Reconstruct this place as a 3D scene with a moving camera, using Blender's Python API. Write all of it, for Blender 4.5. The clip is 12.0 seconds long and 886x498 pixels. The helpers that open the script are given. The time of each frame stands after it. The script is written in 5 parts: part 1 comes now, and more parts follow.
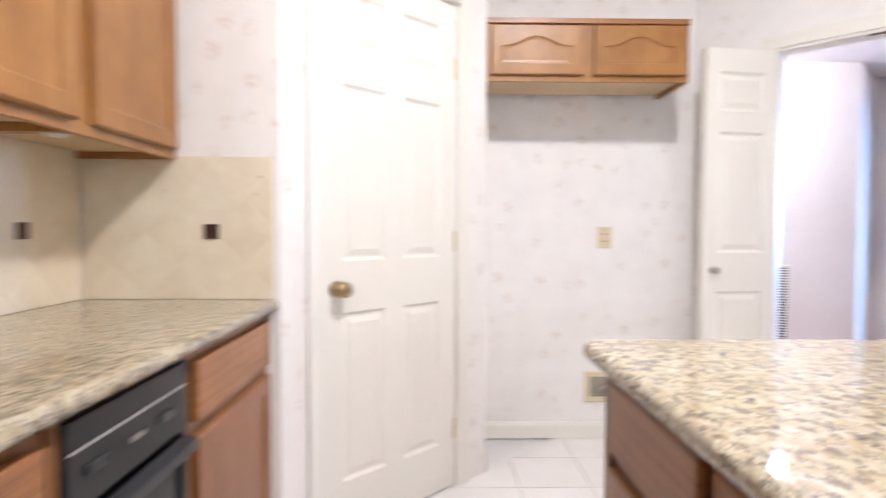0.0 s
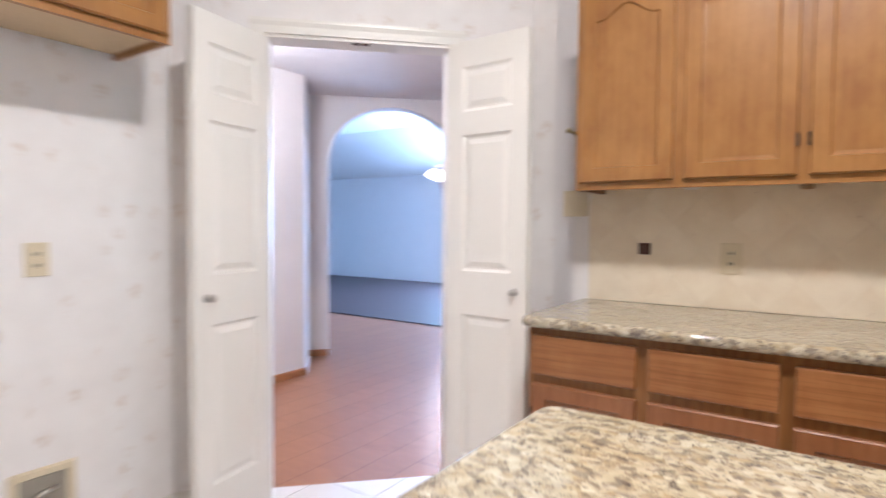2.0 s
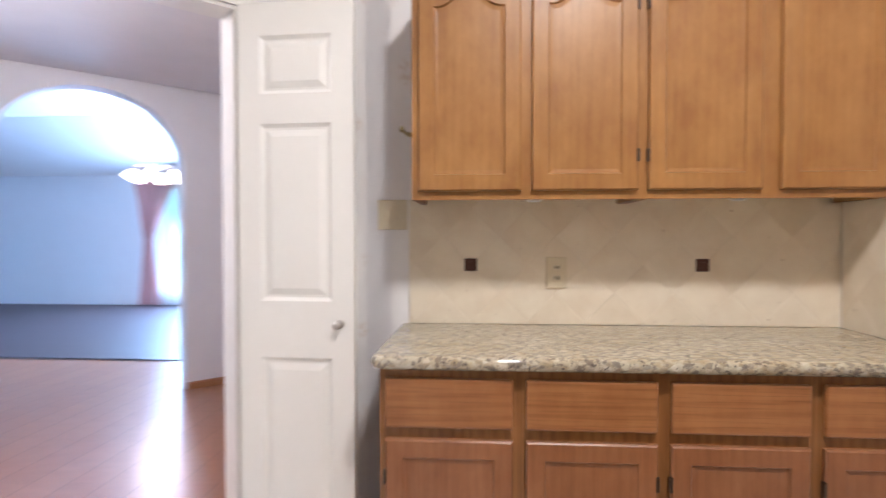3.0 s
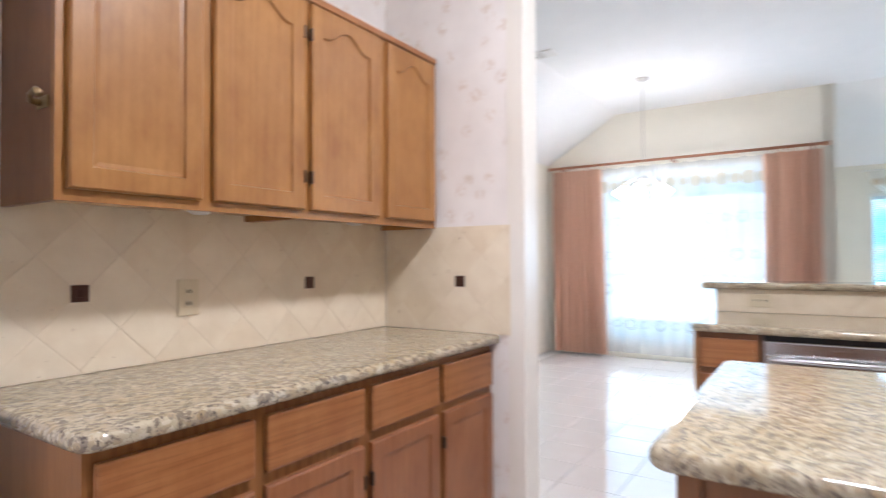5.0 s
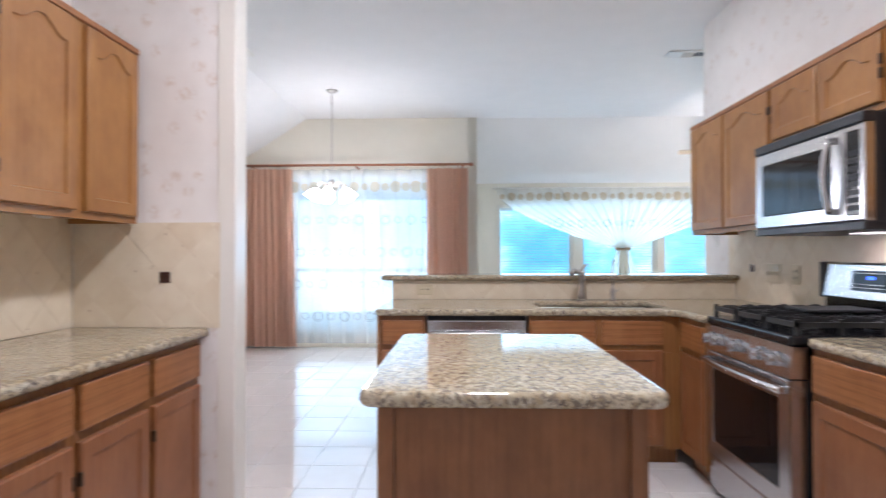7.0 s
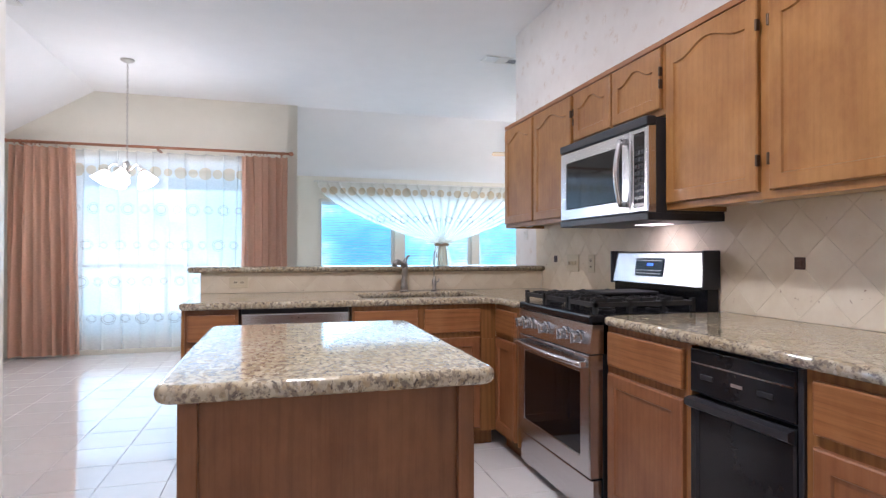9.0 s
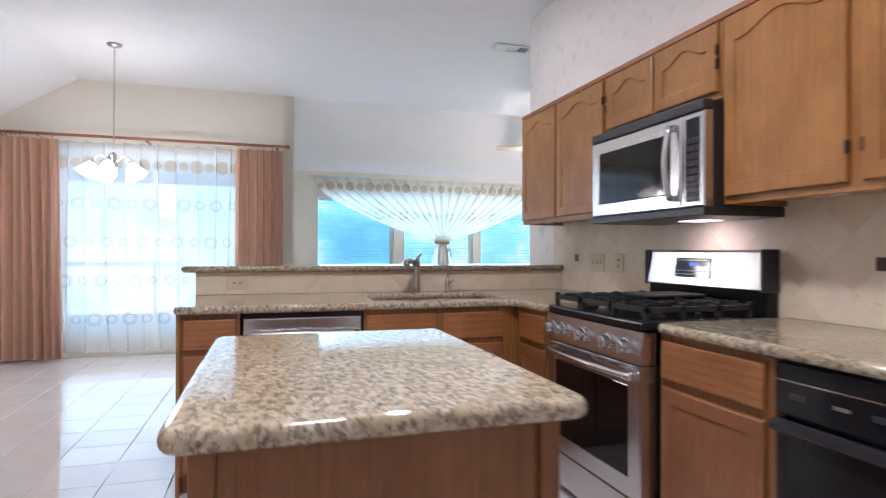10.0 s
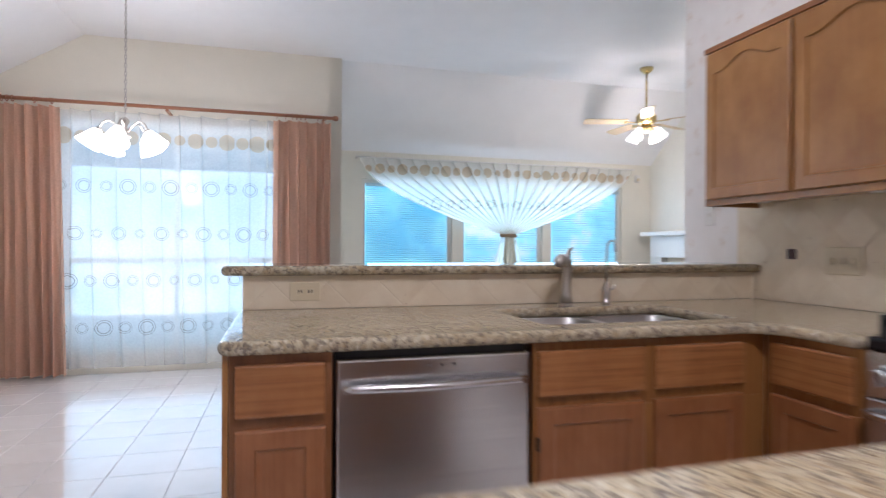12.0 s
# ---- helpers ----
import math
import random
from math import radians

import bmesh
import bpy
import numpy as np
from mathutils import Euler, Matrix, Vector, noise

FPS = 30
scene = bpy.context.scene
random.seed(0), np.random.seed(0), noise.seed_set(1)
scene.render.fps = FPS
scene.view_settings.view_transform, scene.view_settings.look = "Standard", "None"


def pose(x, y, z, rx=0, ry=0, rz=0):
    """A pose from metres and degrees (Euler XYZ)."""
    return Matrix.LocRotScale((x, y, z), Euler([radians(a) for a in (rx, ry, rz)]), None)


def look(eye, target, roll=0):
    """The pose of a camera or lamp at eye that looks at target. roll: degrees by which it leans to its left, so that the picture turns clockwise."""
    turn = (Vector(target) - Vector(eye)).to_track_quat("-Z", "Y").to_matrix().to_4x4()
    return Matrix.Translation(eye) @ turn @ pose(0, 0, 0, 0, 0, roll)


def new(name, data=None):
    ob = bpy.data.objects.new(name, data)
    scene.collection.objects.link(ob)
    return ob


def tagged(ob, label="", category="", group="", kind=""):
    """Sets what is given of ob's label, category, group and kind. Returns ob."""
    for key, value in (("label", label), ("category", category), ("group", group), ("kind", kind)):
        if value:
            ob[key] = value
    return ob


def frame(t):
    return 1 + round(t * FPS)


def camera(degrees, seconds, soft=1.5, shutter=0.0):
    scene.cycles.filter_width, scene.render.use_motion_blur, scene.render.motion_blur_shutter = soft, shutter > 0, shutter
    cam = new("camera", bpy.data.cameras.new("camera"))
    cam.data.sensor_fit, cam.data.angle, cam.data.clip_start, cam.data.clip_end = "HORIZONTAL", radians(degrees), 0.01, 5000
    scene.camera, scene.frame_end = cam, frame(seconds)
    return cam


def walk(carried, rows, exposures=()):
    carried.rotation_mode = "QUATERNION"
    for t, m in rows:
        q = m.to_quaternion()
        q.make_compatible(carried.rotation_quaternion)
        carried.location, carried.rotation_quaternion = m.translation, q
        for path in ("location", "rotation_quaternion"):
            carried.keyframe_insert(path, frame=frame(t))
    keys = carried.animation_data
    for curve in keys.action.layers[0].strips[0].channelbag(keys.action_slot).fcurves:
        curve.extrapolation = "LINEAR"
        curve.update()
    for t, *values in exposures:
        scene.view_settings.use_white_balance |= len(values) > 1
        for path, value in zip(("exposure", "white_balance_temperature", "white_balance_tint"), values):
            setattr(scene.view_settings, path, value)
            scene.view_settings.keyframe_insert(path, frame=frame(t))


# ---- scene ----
cam = camera(76.2, 12.0, soft=1.25, shutter=0.8)
PATH = [
    (0, (1.158, 1.262, 1.150), (1.190, 3.260, 1.078), 0.2),
    (0.5, (1.162, 1.388, 1.185), (1.643, 3.328, 1.099), 0.3),
    (1, (1.205, 1.560, 1.203), (2.098, 3.348, 1.123), 0.3),
    (1.5, (1.212, 1.808, 1.220), (2.530, 3.302, 1.136), 0.4),
    (2, (1.263, 2.060, 1.228), (2.914, 3.185, 1.149), 0.4),
    (2.5, (1.358, 2.330, 1.252), (3.247, 2.984, 1.182), 0.2),
    (2.7, (1.415, 2.450, 1.252), (3.366, 2.910, 1.190), 0.1),
    (4.3, (1.946, 3.238, 1.239), (3.529, 2.017, 1.265), -0.3),
    (4.5, (1.982, 3.276, 1.235), (3.416, 1.882, 1.268), -0.1),
    (5, (1.959, 3.459, 1.232), (3.057, 1.788, 1.27), -0.3),
    (5.5, (1.951, 3.616, 1.238), (2.756, 1.785, 1.274), -0.3),
    (6, (1.988, 3.696, 1.234), (2.493, 1.762, 1.269), -0.3),
    (6.5, (1.985, 3.748, 1.234), (2.249, 1.766, 1.267), -0.3),
    (7, (1.959, 3.784, 1.232), (2.025, 1.786, 1.254), -0.1),
    (7.5, (1.935, 3.781, 1.208), (1.787, 1.786, 1.232), -0.2),
    (9.3, (1.979, 3.64, 1.176), (1.397, 1.727, 1.192), 0.1),
    (9.5, (2.0, 3.591, 1.178), (1.41, 1.68, 1.193), 0.1),
    (10, (2.045, 3.378, 1.18), (1.454, 1.467, 1.19), 0.2),
    (10.5, (2.119, 3.115, 1.176), (1.534, 1.203, 1.187), 0.2),
    (11, (2.207, 2.779, 1.177), (1.622, 0.866, 1.181), 0.3),
    (11.5, (2.25, 2.408, 1.171), (1.667, 0.495, 1.168), 0.4),
    (12, (2.303, 2.036, 1.164), (1.764, 0.11, 1.159), 0.3),
]
walk(cam, [(t, look(eye, target, roll)) for t, eye, target, roll in PATH],
     [(0.0, 0.57, 6000, 12), (1.0, 0.43, 5980, 12), (2.5, 0.33, 6000, 12), (4.5, 0.40, 5780, 13), (5.5, 0.22, 5760, 13), (7.0, 0.07, 5700, 14), (9.5, -0.07, 5800, 17), (12.0, -0.30, 5850, 18)])

# ---- world and lights ----
world = bpy.data.worlds.new("sky_world")
world.use_nodes = True
scene.world = world
wn = world.node_tree.nodes
sky = wn.new("ShaderNodeTexSky")
sky.sky_type = "NISHITA"
sky.sun_disc = False
sky.sun_elevation, sky.sun_rotation = radians(54), radians(-14)
wn["Background"].inputs["Strength"].default_value = 0.12
world.node_tree.links.new(sky.outputs["Color"], wn["Background"].inputs["Color"])


def lamp(name, kind, m, energy, color, size=0.1, size_y=None, angle=None):
    data = bpy.data.lights.new(name, kind)
    data.energy, data.color = energy, color
    if kind == "AREA":
        data.shape = "RECTANGLE" if size_y else "DISK"
        data.size = size
        if size_y:
            data.size_y = size_y
    elif kind == "POINT":
        data.shadow_soft_size = size
    elif kind == "SUN":
        data.angle = angle
    ob = new(name, data)
    ob.matrix_world = m
    return ob


WARM, DAY = (1.0, 0.90, 0.82), (0.50, 0.77, 1.0)
lamp("sun", "SUN", look((0, 0, 20), (3.0, -12, 3.0)), 2.0, (1.0, 0.95, 0.88), angle=radians(0.5))
lamp("kitchen_ceiling_lamp", "AREA", look((1.84, 2.15, 2.945), (1.84, 2.15, 0)), 52.5, (1.0, 0.94, 0.89), 0.30)
lamp("sink_ceiling_lamp", "AREA", look((1.10, -0.19, 3.055), (1.10, -0.19, 0)), 11, (1.0, 0.94, 0.89), 0.12)
lamp("nook_window_daylight", "AREA", look((3.3, -3.74, 1.3), (3.3, 0, 1.1)), 21, DAY, 1.8, 2.0)
lamp("living_window_daylight", "AREA", look((-0.35, -4.72, 1.5), (-0.35, 0, 1.6)), 42, DAY, 3.4, 1.1)
lamp("dining_window_daylight", "AREA", look((11.1, 7.3, 1.3), (6, 8.5, -0.2)), 690, (0.36, 0.60, 1.0), 1.6, 2.0)
lamp("chandelier_lamp", "POINT", pose(3.40, -2.45, 1.80), 44, WARM, 0.16)
lamp("fan_lamp", "POINT", pose(-1.37, -3.14, 2.24), 40, WARM, 0.10)
lamp("hall_lamp", "POINT", pose(3.32, 4.82, 2.24), 36, (1.0, 0.92, 0.92), 0.07)
lamp("dining_chandelier_lamp", "POINT", pose(8.60, 6.92, 1.98), 60, (1.0, 0.84, 0.88), 0.15)
lamp("microwave_lamp", "AREA", look((0.16, 1.22, 1.318), (0.10, 1.22, 1.0)), 1.15, (1.0, 0.84, 0.86), 0.05, 0.12)


# ---- materials ----
def mat(name):
    m = bpy.data.materials.new(name)
    m.use_nodes = True
    t = m.node_tree
    return m, t, t.nodes["Principled BSDF"]


def nd(t, kind, **values):
    n = t.nodes.new(kind)
    for k, v in values.items():
        n.inputs[k.replace("_", " ")].default_value = v
    return n


def ramp(t, fac, stops):
    r = t.nodes.new("ShaderNodeValToRGB")
    e = r.color_ramp.elements
    while len(e) < len(stops):
        e.new(0.5)
    for el, (p, c) in zip(e, stops):
        el.position, el.color = p, (*c, 1)
    t.links.new(fac, r.inputs["Fac"])
    return r.outputs["Color"]


def coords(t, scale=(1, 1, 1), rand=True):
    tc = t.nodes.new("ShaderNodeTexCoord")
    mp = t.nodes.new("ShaderNodeMapping")
    mp.inputs["Scale"].default_value = scale
    t.links.new(tc.outputs["Object"], mp.inputs["Vector"])
    if rand:
        oi = t.nodes.new("ShaderNodeObjectInfo")
        mul = t.nodes.new("ShaderNodeVectorMath")
        mul.operation = "SCALE"
        mul.inputs[0].default_value = (31.0, 17.0, 23.0)
        t.links.new(oi.outputs["Random"], mul.inputs["Scale"])
        t.links.new(mul.outputs[0], mp.inputs["Location"])
    return mp.outputs["Vector"]


def mixc(t, fac, a, b, kind="MIX"):
    m = t.nodes.new("ShaderNodeMix")
    m.data_type, m.blend_type = "RGBA", kind
    for sock, v in ((m.inputs[0], fac), (m.inputs[6], a), (m.inputs[7], b)):
        if isinstance(v, (int, float)):
            sock.default_value = v
        elif isinstance(v, tuple):
            sock.default_value = (*v, 1)
        else:
            t.links.new(v, sock)
    return m.outputs[2]


def bump(t, bsdf, height, strength, distance):
    b = nd(t, "ShaderNodeBump", Strength=strength, Distance=distance)
    t.links.new(height, b.inputs["Height"])
    t.links.new(b.outputs[0], bsdf.inputs["Normal"])


def noisef(t, vec, scale, detail=4.0, rough=0.55):
    n = nd(t, "ShaderNodeTexNoise", Scale=scale, Detail=detail, Roughness=rough)
    t.links.new(vec, n.inputs["Vector"])
    return n.outputs["Fac"]


def plain(name, color, rough=0.5, metal=0.0, grain=60.0, vary=0.06, relief=0.0, scale=(1, 1, 1), coat=0.0):
    m, t, b = mat(name)
    v = coords(t, scale)
    big, small = noisef(t, v, grain * 0.08), noisef(t, v, grain)
    lo = tuple(c * (1 - vary) for c in color)
    hi = tuple(min(1.0, c * (1 + vary)) for c in color)
    c = ramp(t, big, [(0.3, lo), (0.7, hi)])
    c = mixc(t, 0.35, c, ramp(t, small, [(0.3, lo), (0.7, hi)]))
    t.links.new(c, b.inputs["Base Color"])
    b.inputs["Roughness"].default_value, b.inputs["Metallic"].default_value = rough, metal
    b.inputs["Coat Weight"].default_value = coat
    if relief:
        bump(t, b, small, 0.4, relief)
    return m


def oak(name, axis, tone=1.0, figure=0.5, red=1.0, pore=0.35):
    """Honey oak: cloudy stain, fine pores and broad figure drawn out along an axis of the part."""
    m, t, b = mat(name)
    s = [16.0, 16.0, 16.0]
    s[axis] = 1.5
    v = coords(t, tuple(s))
    fine = [150.0, 150.0, 150.0]
    fine[axis] = 5.0
    pores = noisef(t, coords(t, tuple(fine)), 1.0, 2.0)
    fig = noisef(t, v, 1.0, 5.0, 0.6)
    wave = nd(t, "ShaderNodeTexWave", Scale=0.62, Distortion=9.0, Detail=3.0)
    wave.inputs["Detail Scale"].default_value = 0.7
    wave.bands_direction = "X" if axis != 0 else "Z"
    t.links.new(v, wave.inputs["Vector"])

    def shade(r, g, bl):
        return (r * tone, g * tone / red, bl * tone * red)
    c = ramp(t, noisef(t, coords(t, (7, 7, 4)), 1.0, 6.0, 0.66), [(0.34, shade(0.270, 0.108, 0.028)), (0.50, shade(0.350, 0.156, 0.044)), (0.66, shade(0.430, 0.205, 0.064))])
    c = mixc(t, figure, c, ramp(t, fig, [(0.28, shade(0.215, 0.080, 0.021)), (0.55, shade(0.35, 0.149, 0.043)), (0.8, shade(0.42, 0.195, 0.064))]))
    c = mixc(t, figure * 0.6, c, ramp(t, wave.outputs["Fac"], [(0.12, shade(0.17, 0.06, 0.017)), (0.45, shade(0.34, 0.14, 0.047)), (0.9, shade(0.38, 0.168, 0.06))]))
    c = mixc(t, pore, c, ramp(t, pores, [(0.30, (0.62, 0.55, 0.5)), (0.50, (1, 1, 1))]), "MULTIPLY")
    t.links.new(c, b.inputs["Base Color"])
    b.inputs["Roughness"].default_value = 0.36
    bump(t, b, pores, 0.10, 0.001)
    return m


def granite(name):
    m, t, b = mat(name)
    v = coords(t, (1.25, 0.8, 1), rand=False)
    warp = nd(t, "ShaderNodeTexNoise", Scale=9.0, Detail=3.0)
    t.links.new(v, warp.inputs["Vector"])
    add = t.nodes.new("ShaderNodeVectorMath")
    add.operation = "MULTIPLY_ADD"
    add.inputs[1].default_value = (0.022, 0.022, 0.022)
    t.links.new(warp.outputs["Color"], add.inputs[0])
    t.links.new(v, add.inputs[2])
    vo = nd(t, "ShaderNodeTexVoronoi", Scale=74.0)
    t.links.new(add.outputs[0], vo.inputs["Vector"])
    sep = t.nodes.new("ShaderNodeSeparateColor")
    t.links.new(vo.outputs["Color"], sep.inputs[0])
    base = ramp(t, sep.outputs[0], [(0.0, (0.42, 0.362, 0.255)), (0.35, (0.52, 0.462, 0.345)), (0.6, (0.325, 0.26, 0.168)), (0.8, (0.59, 0.53, 0.41)), (1.0, (0.22, 0.185, 0.145))])
    vein = noisef(t, add.outputs[0], 52.0, 6.0, 0.7)
    c = mixc(t, ramp(t, vein, [(0.51, (0, 0, 0)), (0.60, (1, 1, 1))]), base, (0.20, 0.165, 0.13))
    patch = ramp(t, noisef(t, add.outputs[0], 13.0, 4.0, 0.6), [(0.44, (0, 0, 0)), (0.62, (1, 1, 1))])
    gold = noisef(t, add.outputs[0], 38.0, 3.0, 0.6)
    c = mixc(t, ramp(t, gold, [(0.56, (0, 0, 0)), (0.68, (0.6, 0.6, 0.6))]), c, (0.42, 0.315, 0.175))
    dark = noisef(t, add.outputs[0], 84.0, 4.0, 0.65)
    few = ramp(t, dark, [(0.60, (0, 0, 0)), (0.67, (1, 1, 1))])
    many = ramp(t, dark, [(0.545, (0, 0, 0)), (0.63, (1, 1, 1))])
    c = mixc(t, mixc(t, patch, few, many), c, (0.10, 0.082, 0.072))
    cloud = noisef(t, v, 5.0, 2.0)
    c = mixc(t, 0.6, c, ramp(t, cloud, [(0.35, (0.84, 0.77, 0.64)), (0.65, (1, 1, 1))]), "MULTIPLY")
    t.links.new(c, b.inputs["Base Color"])
    b.inputs["Roughness"].default_value = 0.07
    bump(t, b, vein, 0.03, 0.001)
    return m


def wallpaper(name):
    """Off-white paper with a faint mottle and small scattered sprigs."""
    m, t, b = mat(name)
    v = coords(t, rand=False)
    c = ramp(t, noisef(t, v, 7.0, 4.0), [(0.3, (0.79, 0.755, 0.73)), (0.7, (0.845, 0.815, 0.79))])
    vo = nd(t, "ShaderNodeTexVoronoi", Scale=9.5, Randomness=0.75)
    t.links.new(v, vo.inputs["Vector"])
    spr = ramp(t, vo.outputs["Distance"], [(0.18, (1, 1, 1)), (0.36, (0, 0, 0))])
    br = ramp(t, noisef(t, v, 48.0, 3.0), [(0.42, (0, 0, 0)), (0.60, (1, 1, 1))])
    f = mixc(t, 1.0, spr, br, "MULTIPLY")
    c = mixc(t, mixc(t, 1.0, f, (0.55, 0.55, 0.55), "MULTIPLY"), c, (0.63, 0.51, 0.42))
    t.links.new(c, b.inputs["Base Color"])
    b.inputs["Roughness"].default_value = 0.7
    bump(t, b, noisef(t, v, 220.0, 2.0), 0.10, 0.001)
    return m


def travertine(name):
    m, t, b = mat(name)
    v = coords(t)
    oi = t.nodes.new("ShaderNodeObjectInfo")
    tone = ramp(t, oi.outputs["Random"], [(0.0, (0.785, 0.69, 0.53)), (0.5, (0.80, 0.71, 0.555)), (1.0, (0.82, 0.735, 0.585))])
    cl = ramp(t, noisef(t, v, 9.0, 5.0), [(0.3, (0.88, 0.84, 0.80)), (0.7, (1, 1, 1))])
    c = mixc(t, 0.9, tone, cl, "MULTIPLY")
    pit = noisef(t, v, 42.0, 3.0)
    c = mixc(t, ramp(t, pit, [(0.70, (0, 0, 0)), (0.76, (1, 1, 1))]), c, (0.42, 0.30, 0.20))
    t.links.new(c, b.inputs["Base Color"])
    b.inputs["Roughness"].default_value = 0.55
    bump(t, b, pit, 0.25, 0.002)
    return m


def steel(name, axis=0):
    m, t, b = mat(name)
    s = [260.0, 260.0, 260.0]
    s[axis] = 2.0
    v = coords(t, tuple(s))
    f = noisef(t, v, 1.0, 3.0)
    t.links.new(ramp(t, f, [(0.3, (0.54, 0.54, 0.55)), (0.7, (0.64, 0.64, 0.65))]), b.inputs["Base Color"])
    b.inputs["Metallic"].default_value, b.inputs["Roughness"].default_value = 1.0, 0.24
    bump(t, b, f, 0.05, 0.0005)
    return m


def glow(name, color, strength):
    m, t, b = mat(name)
    b.inputs["Base Color"].default_value = (*color, 1)
    b.inputs["Emission Color"].default_value = (*color, 1)
    b.inputs["Emission Strength"].default_value = strength
    b.inputs["Roughness"].default_value = 0.35
    return m


def cloth(name, color, clear, back=0.5, patt=None):
    """Thin fabric: part seen through, part lit from behind."""
    m, t, b = mat(name)
    out = t.nodes["Material Output"]
    v = coords(t, rand=False)
    f = noisef(t, v, 60.0, 3.0)
    lo, hi = tuple(c * 0.95 for c in color), tuple(min(1, c * 1.06) for c in color)
    c = ramp(t, f, [(0.3, lo), (0.7, hi)])
    alpha = None
    if patt:
        c, alpha = patt(t, v, c)
    dif = nd(t, "ShaderNodeBsdfDiffuse")
    trl = nd(t, "ShaderNodeBsdfTranslucent")
    trp = nd(t, "ShaderNodeBsdfTransparent")
    t.links.new(c, dif.inputs["Color"])
    t.links.new(c, trl.inputs["Color"])
    m1, m2 = nd(t, "ShaderNodeMixShader", Fac=back), nd(t, "ShaderNodeMixShader", Fac=clear)
    t.links.new(dif.outputs[0], m1.inputs[1])
    t.links.new(trl.outputs[0], m1.inputs[2])
    if alpha is not None:
        t.links.new(alpha, m2.inputs["Fac"])
    t.links.new(m1.outputs[0], m2.inputs[1])
    t.links.new(trp.outputs[0], m2.inputs[2])
    t.links.new(m2.outputs[0], out.inputs["Surface"])
    return m


# Base-door oak: the upright oak again, darker, with shade put into its colour.
OAK_B = oak("oak_base_door_shaded", 2, 0.74, 0.22, 1.13, 0.22)
# Darkest oak tone: island, peninsula end cabinet and one wall cabinet side.
OAK_I = oak("oak_dark_panel", 2, 0.58, 0.16, 1.10, 0.34)
OAK_V, OAK_H, OAK_D = oak("oak_upright", 2, 0.94, 0.16, 0.97, 0.14), oak("oak_level", 0, 0.92, 0.36, 1.06, 0.60), oak("oak_frame", 2, 0.78, 0.5)
OAK_IN = plain("pale_cabinet_underside", (0.62, 0.47, 0.29), 0.6)
GRANITE, PAPER, STONE = granite("granite"), wallpaper("wallpaper"), travertine("travertine")
GROUT = plain("grout", (0.72, 0.63, 0.495), 0.85, relief=0.001)
DECO = plain("bronze_accent_tile", (0.075, 0.032, 0.022), 0.35, metal=0.4, relief=0.002)
WHITE = plain("white_gloss_paint", (0.80, 0.77, 0.71), 0.32, vary=0.02, relief=0.0004)
CREAM = plain("cream_wall_paint", (0.78, 0.745, 0.65), 0.75, vary=0.03, relief=0.0008)
CEIL = plain("ceiling_paint", (0.82, 0.81, 0.80), 0.85, vary=0.02, relief=0.001)
LILAC = plain("hall_wall_paint", (0.78, 0.75, 0.74), 0.75, vary=0.03, relief=0.0008)
STEEL, STEEL_Z = steel("brushed_steel", 0), steel("brushed_steel_upright", 2)
NICKEL = plain("satin_nickel", (0.50, 0.47, 0.44), 0.28, metal=1.0, vary=0.04)
BRASS = plain("antique_brass", (0.42, 0.33, 0.18), 0.3, metal=1.0, vary=0.08)
BRONZE = plain("dark_bronze", (0.09, 0.06, 0.042), 0.4, metal=0.8)
BLACK = plain("black_enamel", (0.012, 0.012, 0.014), 0.16, vary=0.1)
BLACK_M = plain("black_cast_iron", (0.018, 0.018, 0.019), 0.55, vary=0.2, relief=0.001)
BLACK_P = plain("black_plastic", (0.022, 0.022, 0.026), 0.38, vary=0.1)
DGLASS = plain("dark_oven_glass", (0.006, 0.006, 0.008), 0.05, vary=0.1)
BLACK.node_tree.nodes["Principled BSDF"].inputs["Specular IOR Level"].default_value = 0.3
DGLASS.node_tree.nodes["Principled BSDF"].inputs["Specular IOR Level"].default_value = 0.3
ALMOND = plain("almond_plastic", (0.66, 0.57, 0.40), 0.4, vary=0.03)
IVORY = plain("white_plastic", (0.76, 0.74, 0.70), 0.4, vary=0.03)


# ---- mesh helpers ----
def part(name, bm, material, parent=None, label="", smooth=False):
    me = bpy.data.meshes.new(name)
    bmesh.ops.recalc_face_normals(bm, faces=bm.faces)
    bm.to_mesh(me)
    bm.free()
    me.materials.append(material)
    if smooth:
        for p in me.polygons:
            p.use_smooth = True
    ob = new(name, me)
    if parent is not None:
        ob.parent = parent
    if label:
        ob["label"] = label
    return ob


def thing(name, m, label, category, group="", kind=""):
    ob = new(name)
    ob.matrix_world = m
    return tagged(ob, label, category, group, kind)


def box(bm, x0, x1, y0, y1, z0, z1):
    vs = [bm.verts.new(p) for p in ((x0, y0, z0), (x1, y0, z0), (x1, y1, z0), (x0, y1, z0), (x0, y0, z1), (x1, y0, z1), (x1, y1, z1), (x0, y1, z1))]
    for f in ((0, 3, 2, 1), (4, 5, 6, 7), (0, 1, 5, 4), (1, 2, 6, 5), (2, 3, 7, 6), (3, 0, 4, 7)):
        bm.faces.new([vs[i] for i in f])
    return vs


def block(x0, x1, y0, y1, z0, z1, r=0.0, seg=2):
    bm = bmesh.new()
    box(bm, min(x0, x1), max(x0, x1), min(y0, y1), max(y0, y1), min(z0, z1), max(z0, z1))
    if r:
        bmesh.ops.bevel(bm, geom=bm.edges[:], offset=r, segments=seg, affect="EDGES", profile=0.5)
    return bm


